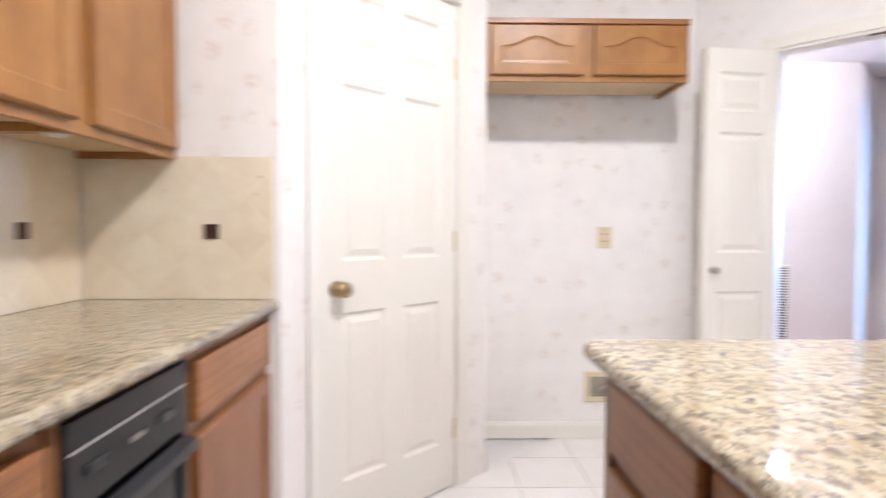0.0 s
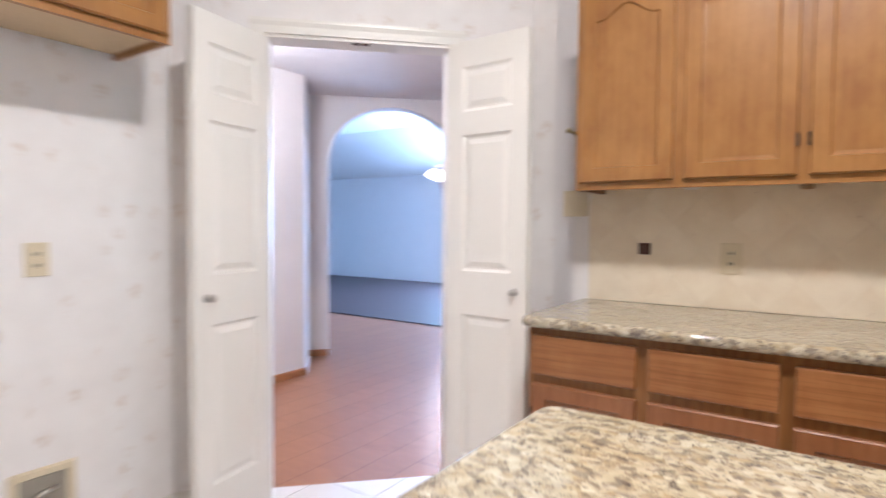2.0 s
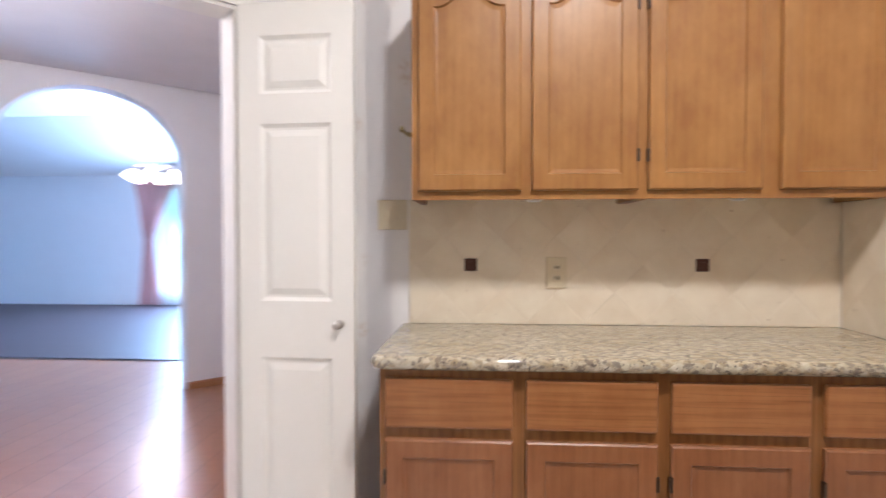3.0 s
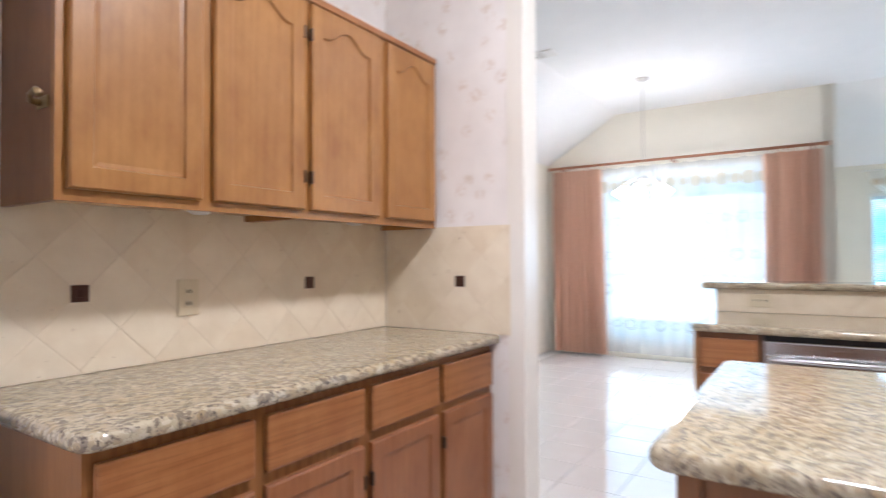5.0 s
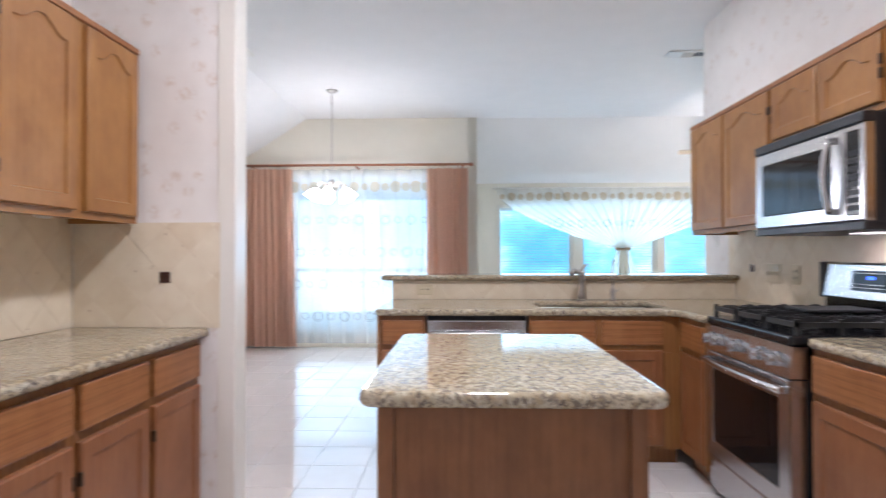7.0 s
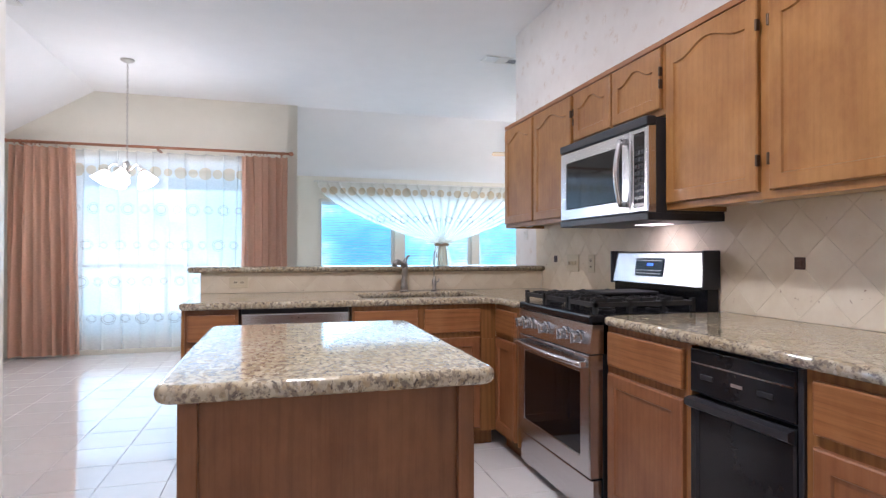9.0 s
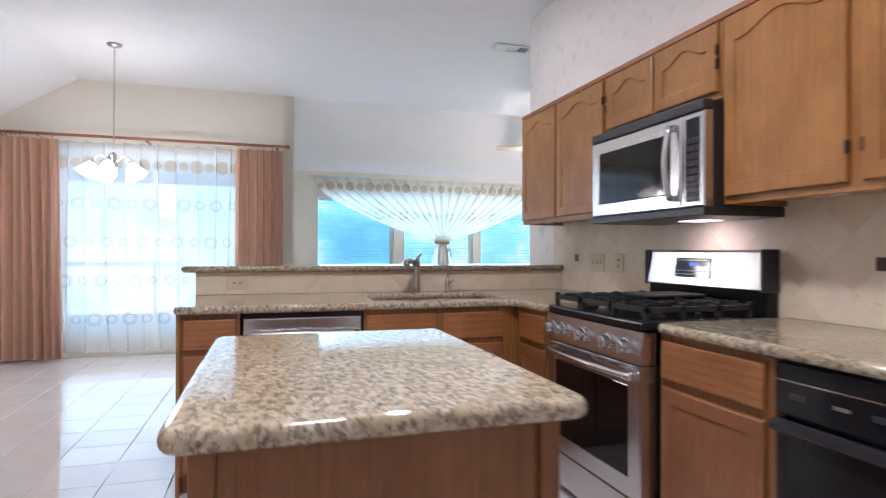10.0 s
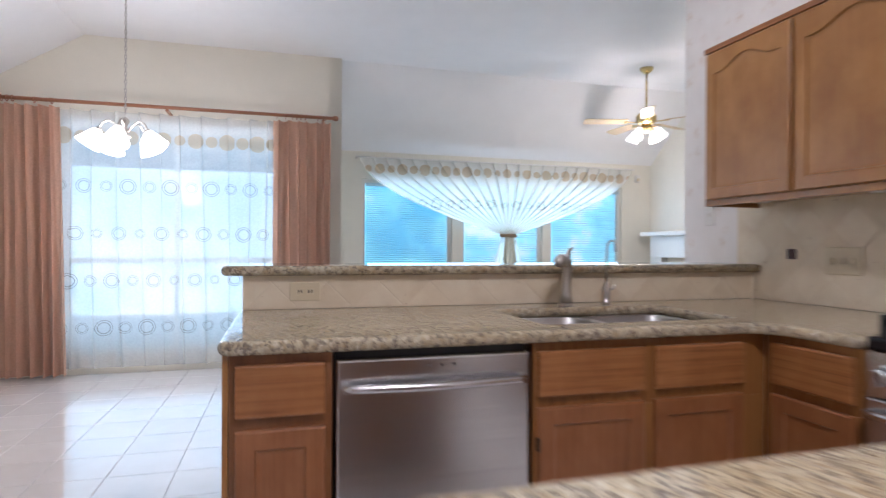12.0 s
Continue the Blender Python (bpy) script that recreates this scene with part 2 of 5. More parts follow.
def loops(bm, rings, closed=True, cap0=False, cap1=False):
    """Skin rings of equal length."""
    vr = [[bm.verts.new(p) for p in r] for r in rings]
    n = len(vr[0])
    for a, b in zip(vr, vr[1:]):
        for i in range(n if closed else n - 1):
            j = (i + 1) % n
            bm.faces.new((a[i], a[j], b[j], b[i]))
    if cap0:
        bm.faces.new(vr[0][::-1])
    if cap1:
        bm.faces.new(vr[-1])
    return vr


def lathe(profile, n=20, bm=None, at=(0, 0, 0)):
    """Turned shape from (radius, z) pairs about the z axis."""
    bm = bm or bmesh.new()
    loops(bm, [[(at[0] + r * math.cos(2 * math.pi * i / n), at[1] + r * math.sin(2 * math.pi * i / n), at[2] + z) for i in range(n)] for r, z in profile], True, True, True)
    return bm


def tube(points, r, n=10, bm=None):
    """A round bar along points; r is one radius or one for each point."""
    bm = bm or bmesh.new()
    pts = [Vector(p) for p in points]
    rs = r if isinstance(r, (list, tuple)) else [r] * len(pts)
    rings, up = [], Vector((0.3, 0.2, 1)).normalized()
    for i, p in enumerate(pts):
        d = (pts[min(i + 1, len(pts) - 1)] - pts[max(i - 1, 0)]).normalized()
        a = d.cross(up)
        if a.length < 0.05:
            a = d.cross(Vector((1, 0, 0)))
        a.normalize()
        b = d.cross(a)
        rings.append([p + rs[i] * (math.cos(2 * math.pi * k / n) * a + math.sin(2 * math.pi * k / n) * b) for k in range(n)])
    loops(bm, rings, True, True, True)
    return bm


def prism(outline, z0, z1, r=0.0, seg=4):
    """A slab over a plan outline, its rims rounded."""
    bm = bmesh.new()
    lo = [bm.verts.new((x, y, z0)) for x, y in outline]
    hi = [bm.verts.new((x, y, z1)) for x, y in outline]
    bm.faces.new(lo[::-1])
    bm.faces.new(hi)
    n = len(outline)
    for i in range(n):
        bm.faces.new((lo[i], lo[(i + 1) % n], hi[(i + 1) % n], hi[i]))
    if r:
        ed = [e for e in bm.edges if abs(e.verts[0].co.z - e.verts[1].co.z) < 1e-6]
        bmesh.ops.bevel(bm, geom=ed, offset=r, segments=seg, affect="EDGES", profile=0.5)
    return bm


def wall(name, p0, p1, z1, thick, material, label, openings=(), z0=0.0):
    """A wall from p0 to p1, thickness to the left of that way, with holes (s0, s1, z0, z1)."""
    p0, p1 = Vector(p0), Vector(p1)
    run = (p1 - p0).length
    ob_m = Matrix.Translation((p0.x, p0.y, 0)) @ Matrix.Rotation(math.atan2(p1.y - p0.y, p1.x - p0.x), 4, "Z")
    xs = sorted({0.0, run, *[q for o in openings for q in o[:2]]})
    zs = sorted({z0, z1, *[min(max(q, z0), z1) for o in openings for q in o[2:]]})
    solid = {(i, k) for i in range(len(xs) - 1) for k in range(len(zs) - 1)
             if not any(o[0] <= xs[i] and xs[i + 1] <= o[1] and o[2] <= zs[k] and zs[k + 1] <= o[3] for o in openings)}
    bm, made = bmesh.new(), {}

    def vert(i, y, k):
        if (i, y, k) not in made:
            made[i, y, k] = bm.verts.new((xs[i], y, zs[k]))
        return made[i, y, k]
    for i, k in solid:
        for y in (0.0, thick):
            bm.faces.new([vert(i, y, k), vert(i + 1, y, k), vert(i + 1, y, k + 1), vert(i, y, k + 1)])
        for di, dk, c in ((-1, 0, ((0, 0), (0, 1))), (1, 0, ((1, 0), (1, 1))), (0, -1, ((0, 0), (1, 0))), (0, 1, ((0, 1), (1, 1)))):
            if (i + di, k + dk) not in solid:
                (a, b), (c2, d2) = c
                bm.faces.new([vert(i + a, 0.0, k + b), vert(i + c2, 0.0, k + d2), vert(i + c2, thick, k + d2), vert(i + a, thick, k + b)])
    ob = part(name, bm, material)
    ob.matrix_world = ob_m
    return tagged(ob, label, "wall", kind="structure")


# ---- structure ----
H = 3.07
RET_Y, PAN = 3.135, 2.485          # west return wall; pantry wall runs on y = x + PAN
DIAG = 6.905                     # the double door's wall runs on x + y = DIAG
NORTH, EAST = 4.33, 3.69
hinge_r, hinge_l = (3.416, 3.489), (2.844, 4.061)
wall("wall_west", (0, RET_Y + 0.1), (0, -0.83), H, -0.12, PAPER, "papered kitchen wall in off-white with faint sprigs")
wall("wall_return_west", (0, RET_Y), (0.65, RET_Y), H, 0.10, PAPER, "short papered wall closing the counter")
wall("wall_north", (1.398, NORTH), (2.575, NORTH), H, 0.12, PAPER, "papered wall behind the refrigerator space")
wall("wall_alcove_side", (1.398, 1.398 + PAN), (1.398, NORTH + 0.1), H, 0.10, PAPER, "papered side of the refrigerator space")
wall("wall_east", (EAST, 3.215), (EAST, 1.21), H, 0.12, PAPER, "papered wall behind the east counter")
wall("wall_return_east", (2.99, 1.21), (4.97, 1.21), H, 0.12, PAPER, "papered wall end beside the east counter")
root2 = math.sqrt(2)
a0 = Vector((2.575, NORTH))
a1 = Vector((EAST, 3.215))
dl = (Vector(hinge_l) - a0).length
wall("wall_diagonal", a0, a1, H, 0.12, PAPER, "angled papered wall around the double door", [(dl, dl + 0.81, 0, 2.045)])
b0, b1 = Vector((0.65, 0.65 + PAN)), Vector((1.398, 1.398 + PAN))
pd0 = (Vector((0.765, 0.765 + PAN)) - b0).length
wall("wall_pantry", b0, b1, H, 0.12, PAPER, "angled papered wall around the pantry door", [(pd0, pd0 + 0.70, 0, 2.125)])
wall("wall_nook_south", (4.97, -3.75), (1.755, -3.75), H, 0.14, CREAM, "cream wall around the breakfast window", [(4.97 - 4.22, 4.97 - 2.36, 0.17, 2.15)])
wall("wall_nook_east", (4.97, 1.33), (4.97, -3.9), H, 0.12, CREAM, "cream breakfast nook wall")
wall("wall_living_side", (1.755, -3.75), (1.755, -4.85), H, 0.12, CREAM, "cream wall between nook and living room")
wall("wall_living_south", (1.755, -4.73), (-2.57, -4.73), 2.6, 0.14, CREAM, "cream wall around three living room windows",
     [(1.755 - 1.42, 1.755 - 0.292, 0.75, 1.985), (1.755 - 0.166, 1.755 + 0.942, 0.75, 1.985), (1.755 + 1.047, 1.755 + 2.121, 0.75, 1.985)])
wall("wall_living_west", (-2.57, -4.85), (-2.57, -0.7), H, 0.12, CREAM, "cream living room wall with the fireplace")
wall("wall_living_north", (-2.57, -0.83), (-0.12, -0.83), H, 0.12, CREAM, "cream living room wall")

FLOOR = plain("white_floor_grout", (0.60, 0.59, 0.58), 0.6)
bm = prism([(-0.1, -3.9), (5.05, -3.9), (5.05, 1.3), (3.85, 1.3), (3.85, 3.30), (2.76, 4.39), (1.40, 4.39), (0.65, 3.2), (-0.1, 3.2)], -0.1, -0.006)
floor = tagged(part("floor", bm, FLOOR), "white glazed ceramic tile floor with grey joints", "floor", kind="structure")
CARPET = plain("beige_carpet", (0.40, 0.33, 0.26), 0.95, relief=0.004, grain=300)
tagged(part("floor_living", prism([(-2.7, -4.9), (1.8, -4.9), (1.8, -3.9), (-0.1, -3.9), (-0.1, -0.8), (-2.7, -0.8)], -0.1, -0.004), CARPET), "beige living room carpet", "floor", kind="structure")


def laminate():
    m, t, b = mat("red_brown_laminate")
    v = coords(t, (6, 0.9, 1), rand=False)
    f = noisef(t, v, 6.0, 5.0, 0.6)
    br = nd(t, "ShaderNodeTexBrick", Scale=1.0, Mortar_Size=0.003)
    br.inputs["Brick Width"].default_value, br.inputs["Row Height"].default_value = 1.2, 0.19
    v2 = coords(t, (1, 1, 1), rand=False)
    t.links.new(v2, br.inputs["Vector"])
    br.inputs["Color1"].default_value = (0.32, 0.135, 0.07, 1)
    br.inputs["Color2"].default_value = (0.37, 0.165, 0.085, 1)
    br.inputs["Mortar"].default_value = (0.14, 0.05, 0.02, 1)
    c = mixc(t, 0.4, br.outputs["Color"], ramp(t, f, [(0.3, (0.24, 0.095, 0.048)), (0.7, (0.42, 0.195, 0.105))]))
    t.links.new(c, b.inputs["Base Color"])
    b.inputs["Roughness"].default_value = 0.28
    return m


WOODFLOOR = laminate()
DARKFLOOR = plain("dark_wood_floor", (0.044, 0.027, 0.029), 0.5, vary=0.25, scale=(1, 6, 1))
tagged(part("floor_hall", prism([(2.76, 4.39), (3.85, 3.30), (6.95, 1.0), (6.95, 14.2), (2.76, 14.2)], -0.1, -0.002), WOODFLOOR), "red-brown laminate hall floor", "floor", kind="structure")
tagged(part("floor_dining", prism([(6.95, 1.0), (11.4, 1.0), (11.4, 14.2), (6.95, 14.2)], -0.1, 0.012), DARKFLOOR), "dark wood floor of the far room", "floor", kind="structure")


def sheet(name, pts, material, label, thick=0.08):
    """A ceiling panel over corner points (x, y, z), thick upward."""
    bm = bmesh.new()
    lo = [bm.verts.new(p) for p in pts]
    hi = [bm.verts.new((p[0], p[1], p[2] + thick)) for p in pts]
    bm.faces.new(lo)
    bm.faces.new(hi)
    for i in range(len(pts)):
        j = (i + 1) % len(pts)
        bm.faces.new((lo[i], lo[j], hi[j], hi[i]))
    return tagged(part(name, bm, material), label, "ceiling", kind="structure")


sheet("ceiling", [(-2.7, -3.8, H), (4.05, -3.8, H), (4.05, 1.25, H), (EAST + 0.1, 1.25, H), (EAST + 0.1, 3.3, H), (2.6, 4.45, H), (-0.1, 4.45, H), (-0.1, -0.75, H), (-2.7, -0.75, H)], CEIL, "smooth white flat ceiling")
sheet("ceiling_nook_slope", [(4.05, -3.9, H), (5.05, -3.9, 2.44), (5.05, 1.3, 2.44), (4.05, 1.3, H)], CEIL, "sloping white ceiling of the nook")
sheet("ceiling_living_slope", [(-2.7, -3.8, H), (1.83, -3.8, H), (1.83, -4.9, 2.17), (-2.7, -4.9, 2.17)], CEIL, "sloping white ceiling above the windows")

# hall and far room
sheet("ceiling_hall", [(2.60, 4.42, 2.44), (3.77, 3.25, 2.44), (6.7, 3.2, 2.44), (6.7, 4.25, 2.44), (4.0, 6.95, 2.44), (2.6, 6.95, 2.44)], LILAC, "hall ceiling")
wall("wall_hall_north", (4.45, 5.6), (2.2, 5.6), 2.44, -0.12, LILAC, "pale hall wall with a return air grille")
wall("wall_hall_angle", (4.96, 6.11), (4.45, 5.6), 2.44, -0.12, LILAC, "pale angled hall wall")
wall("wall_hall_west", (2.6, 4.42), (2.6, 5.7), 2.44, 0.1, LILAC, "pale hall end wall")
wall("wall_hall_south", (6.9, 3.1), (3.69, 3.1), 2.44, 0.1, LILAC, "pale hall side wall")


def arch_wall():
    """Wall on x + y = 11 with an arched opening."""
    bm = bmesh.new()
    L0, L1, s0, s1, top, th, spring, crown = 0.0, 4.2, 0.30, 1.54, 3.1, 0.16, 1.78, 2.36
    box(bm, L0, s0, 0, th, 0, top)
    box(bm, s1, L1, 0, th, 0, top)
    n = 24
    c, hw = (s0 + s1) / 2, (s1 - s0) / 2
    pts = [(c - hw * math.cos(math.pi * i / n), spring + (crown - spring) * math.sin(math.pi * i / n) ** 0.9) for i in range(n + 1)]
    rings = []
    for x, z in pts:
        rings.append([(x, 0, z), (x, 0, top), (x, th, top), (x, th, z)])
    loops(bm, rings, True, True, True)
    ob = part("wall_arch", bm, LILAC)
    ob.matrix_world = Matrix.Translation((4.84, 6.16, 0)) @ Matrix.Rotation(radians(-45), 4, "Z")
    tagged(ob, "pale wall with a round-headed arch", "wall", kind="structure")


arch_wall()
BLUE = plain("pale_far_wall_paint", (0.72, 0.74, 0.76), 0.8, vary=0.02)
wall("wall_dining_east", (11.3, 14.2), (11.3, 1.0), 2.36, 0.12, BLUE, "pale far wall with a window", [(14.2 - 8.5, 14.2 - 6.2, 0.25, 2.15)])
wall("wall_dining_north", (4.3, 14.1), (11.4, 14.1), H, 0.12, BLUE, "pale far room wall")
wall("wall_dining_south", (11.4, 3.0), (6.8, 3.0), H, 0.12, BLUE, "pale far room wall")
wall("wall_dining_west", (4.3, 6.8), (4.3, 14.2), H, 0.12, BLUE, "pale far room wall")
sheet("ceiling_dining", [(4.2, 3.0, H), (9.6, 3.0, H), (9.6, 14.2, H), (4.2, 14.2, H)], CEIL, "flat ceiling of the far room")
sheet("ceiling_dining_slope", [(9.6, 3.0, H), (11.4, 3.0, 2.32), (11.4, 14.2, 2.32), (9.6, 14.2, H)], CEIL, "sloping ceiling of the far room")


# ---- cabinets ----
def door_rings(w, h, t, fr, rise, n=14):
    """Outlines of a framed door from its back to its sunken panel; the top rail is arched by rise."""
    def ring(d, y, dz=0.0):
        x0, x1, z0, zt = d, w - d, d, h - d - (rise if d >= fr else 0.0)
        pts = [(x0, y, z0), (x1, y, z0)]
        c, hw = w / 2, (w - 2 * d) / 2
        for i in range(n + 1):
            x = x1 - (x1 - x0) * i / n
            u = min(1.0, abs(x - c) / (hw * 0.86))
            pts.append((x, y, zt + (rise * 0.5 * (1 + math.cos(math.pi * u)) if d >= fr else 0.0)))
        return pts
    return [ring(0, 0), ring(0, -t + 0.005), ring(0.005, -t), ring(fr, -t), ring(fr + 0.004, -t + 0.007), ring(fr + 0.016, -t + 0.0085)]


def cab_door(parent, x, z, w, h, rise=0.0, hinge=None, mat_=None, name="door"):
    bm = bmesh.new()
    loops(bm, door_rings(w, h, 0.020, 0.052, rise), True, True, True)
    d = part(name, bm, mat_ or OAK_V, parent)
    d.location = (x, 0, z)
    if hinge is not None:
        for hz in (0.09, h - 0.13):
            hx = -0.004 if hinge == "l" else w - 0.004
            part("hinge", block(hx - 0.002, hx + 0.008, -0.024, -0.006, hz, hz + 0.042, 0.003), BRONZE, d, "dark bronze hinge")
    return d


def cab_drawer(parent, x, z, w, h):
    d = part("drawer_front", block(0, w, -0.020, 0, 0, h, 0.006, 2), OAK_H, parent)
    d.location = (x, 0, z)
    return d


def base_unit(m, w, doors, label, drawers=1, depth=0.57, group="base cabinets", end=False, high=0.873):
    """A base cabinet; local x along its front, y into it. doors: (x0, x1, hinge)."""
    c = thing("base_cabinet", m, label, "cabinet", group)
    bm = bmesh.new()
    if high < 0.873:
        part("front_rail", block(0, w, 0.0, 0.03, high + 0.0005, 0.873), OAK_D, c)
    box(bm, 0, w, 0.0, depth, 0.10, high)
    part("body", bm, OAK_D if not end else OAK_I, c)
    part("toe_kick", block(0, w, 0.07, 0.09, 0, 0.10), OAK_D, c)
    for x0, x1, hg in doors:
        if drawers:
            cab_drawer(c, x0, 0.706, x1 - x0, 0.142)
            cab_door(c, x0, 0.125, x1 - x0, 0.548, 0, hg, OAK_B)
        else:
            cab_door(c, x0, 0.125, x1 - x0, 0.72, 0, hg, OAK_B)
    return c


def upper_unit(m, w, h, doors, label, depth=0.31, group="wall cabinets", rise=0.05, end=None):
    c = thing("wall_cabinet", m, label, "cabinet", group)
    part("face_frame", block(0, w, 0.0, 0.02, 0, h), OAK_V, c)
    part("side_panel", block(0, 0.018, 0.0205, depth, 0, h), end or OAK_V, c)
    part("side_panel", block(w - 0.018, w, 0.0205, depth, 0, h), OAK_V, c)
    part("top_panel", block(0.0185, w - 0.0185, 0.0205, depth, h - 0.018, h), OAK_V, c)
    part("bottom_panel", block(0.0185, w - 0.0185, 0.021, depth, 0.022, 0.034), OAK_IN, c, "pale unfinished bottom panel")
    part("top_rail", block(-0.001, w + 0.001, -0.012, 0.0, h - 0.022, h + 0.004, 0.003), OAK_H, c)
    for x0, x1, hg in doors:
        cab_door(c, x0, 0.028, x1 - x0, h - 0.058, rise, hg)
    return c


EM = lambda y, x=3.115, z=0.0: pose(x, y, z, 0, 0, -90)
WM = lambda y, x=0.605, z=0.0: pose(x, y, z, 0, 0, 90)
oak_base = "honey oak base cabinet with drawer and door"
for y0, y1 in ((2.94, 2.54), (2.54, 2.142), (2.142, 1.738), (1.738, 1.335)):
    w = y0 - y1
    base_unit(EM(y0), w, [(0.018, w - 0.018, "r" if y0 in (2.54,) else "l")], oak_base + ", under granite")
for y0, y1, splits in ((2.88, 2.125, ((0.022, 0.36, None), (0.395, 0.733, "r"))), (2.125, 1.352, ((0.010, 0.362, "l"), (0.420, 0.752, None)))):
    # The first unit's north side panel takes the darker oak.
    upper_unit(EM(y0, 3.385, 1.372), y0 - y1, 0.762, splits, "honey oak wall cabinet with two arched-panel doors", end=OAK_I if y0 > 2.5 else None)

# west run, south to north
base_unit(WM(0.445, 0.685), 0.34, [(0.035, 0.325, None)], oak_base + " beside stove")
base_unit(WM(1.555), 0.503, [(0.02, 0.485, None)], oak_base + " beside stove")
base_unit(WM(2.508), 0.62, [(0.03, 0.598, None)], oak_base + " by pantry")
for y0, y1, splits in ((-0.29, 0.752, ((0.020, 0.495, None), (0.518, 1.022, "r"))), (1.560, 2.61, ((0.020, 0.515, "r"), (0.565, 1.035, "l"))), (2.61, 3.125, ((0.055, 0.495, None),))):
    upper_unit(WM(y0, 0.315, 1.372), y1 - y0, 0.762, splits, "honey oak wall cabinet with arched-panel doors")
upper_unit(WM(0.756, 0.315, 1.80), 0.80, 0.334, ((0.012, 0.385, "l"), (0.405, 0.785, "r")), "short honey oak cabinet above the microwave", rise=0.045)
upper_unit(pose(1.402, 3.955, 1.848), 0.962, 0.29, ((0.02, 0.455, None), (0.507, 0.942, None)), "short honey oak cabinet above the empty refrigerator space", depth=0.36, rise=0.045)

# peninsula
PM = lambda x, y=0.44: pose(x, y, 0, 0, 0, 180)
base_unit(PM(2.445), 0.27, [(0.015, 0.252, None)], "narrow honey oak end cabinet of the peninsula", end=True)
base_unit(PM(1.565), 0.88, [(0.01, 0.385, "l"), (0.425, 0.775, None)], "honey oak sink cabinet with two doors", depth=0.55, high=0.66)

# island
isl = thing("kitchen_island", pose(0, 0, 0), "reddish-brown oak kitchen island with plain end panels and a granite top", "island")
bm = bmesh.new()
box(bm, 1.528, 2.150, 1.535, 2.405, 0.09, 0.874)
part("body", bm, OAK_I, isl)
for x0, x1 in ((1.515, 1.555), (2.124, 2.164)):
    for y in (1.522, 2.3835):
        part("corner_post", block(x0, x1, y, y + 0.0365, 0.0, 0.874, 0.003), OAK_I, isl)
part("base_rail", block(1.545, 2.136, 1.56, 2.38, 0.0, 0.09), OAK_D, isl)
for side, xx, rz in (("w", 1.528, -90), ("e", 2.150, 90)):
    for k in range(2):
        y = 2.375 - 0.42 * k if side == "w" else 1.56 + 0.42 * k
        d = cab_drawer(isl, 0, 0, 0.38, 0.142)
        d.matrix_local = pose(xx, y, 0.706, 0, 0, rz)
        d = cab_door(isl, 0, 0, 0.38, 0.548)
        d.matrix_local = pose(xx, y, 0.125, 0, 0, rz)


# ---- counters ----
def rounded(outline, radii, n=6):
    """Plan outline with rounded corners."""
    out = []
    k = len(outline)
    for i, (p, r) in enumerate(zip(outline, radii)):
        p, a, b = Vector(p), Vector(outline[i - 1]), Vector(outline[(i + 1) % k])
        if not r:
            out.append(tuple(p))
            continue
        u, v = (a - p).normalized(), (b - p).normalized()
        for j in range(n + 1):
            s = j / n
            q = (1 - s) ** 2 * (p + u * r) + 2 * s * (1 - s) * p + s * s * (p + v * r)
            out.append(tuple(q))
    return out


TOP, LOW = 0.914, 0.875


def inset(outline, d):
    """The outline moved inwards by d; it must run counter-clockwise."""
    out, k = [], len(outline)
    for i in range(k):
        p, a, b = Vector(outline[i]), Vector(outline[i - 1]), Vector(outline[(i + 1) % k])
        u, v = (p - a).normalized(), (b - p).normalized()
        nu, nv = Vector((-u.y, u.x)), Vector((-v.y, v.x))
        m = (nu + nv) / max(0.4, 1 + nu.dot(nv))
        out.append((p.x + m.x * d, p.y + m.y * d))
    return out


def counter(name, outline, radii, label, z0=LOW, z1=TOP, r=0.017, cut=()):
    """A stone slab with a rounded rim and holes."""
    plan = rounded(outline, radii)
    bm = bmesh.new()
    prof = [(r * (1 - math.cos(math.pi / 2 * i / 4)), z0 + r - r * math.sin(math.pi / 2 * i / 4)) for i in (4, 3, 2, 1, 0)]
    prof += [(r * (1 - math.cos(math.pi / 2 * i / 4)), z1 - r + r * math.sin(math.pi / 2 * i / 4)) for i in range(5)]
    rings = [[(x, y, z) for x, y in inset(plan, d)] for d, z in prof]
    vr = loops(bm, rings)
    low, high = [], []
    for ring, keep in ((vr[0], low), (vr[-1], high)):
        for i in range(len(ring)):
            keep.append(bm.edges.get((ring[i], ring[(i + 1) % len(ring)])))
    for c in cut:
        hole = rounded(c, [0.06] * len(c))
        hr = loops(bm, [[(x, y, z0) for x, y in hole], [(x, y, z1) for x, y in hole]])
        for ring, keep in ((hr[0], low), (hr[1], high)):
            for i in range(len(ring)):
                keep.append(bm.edges.get((ring[i], ring[(i + 1) % len(ring)])))
    for es in (low, high):
        bmesh.ops.triangle_fill(bm, edges=es, use_beauty=True)
    ob = part(name, bm, GRANITE)
    for p in ob.data.polygons:
        p.use_smooth = abs(p.normal.z) < 0.98 and len(p.vertices) == 4
    return tagged(ob, label, "countertop")


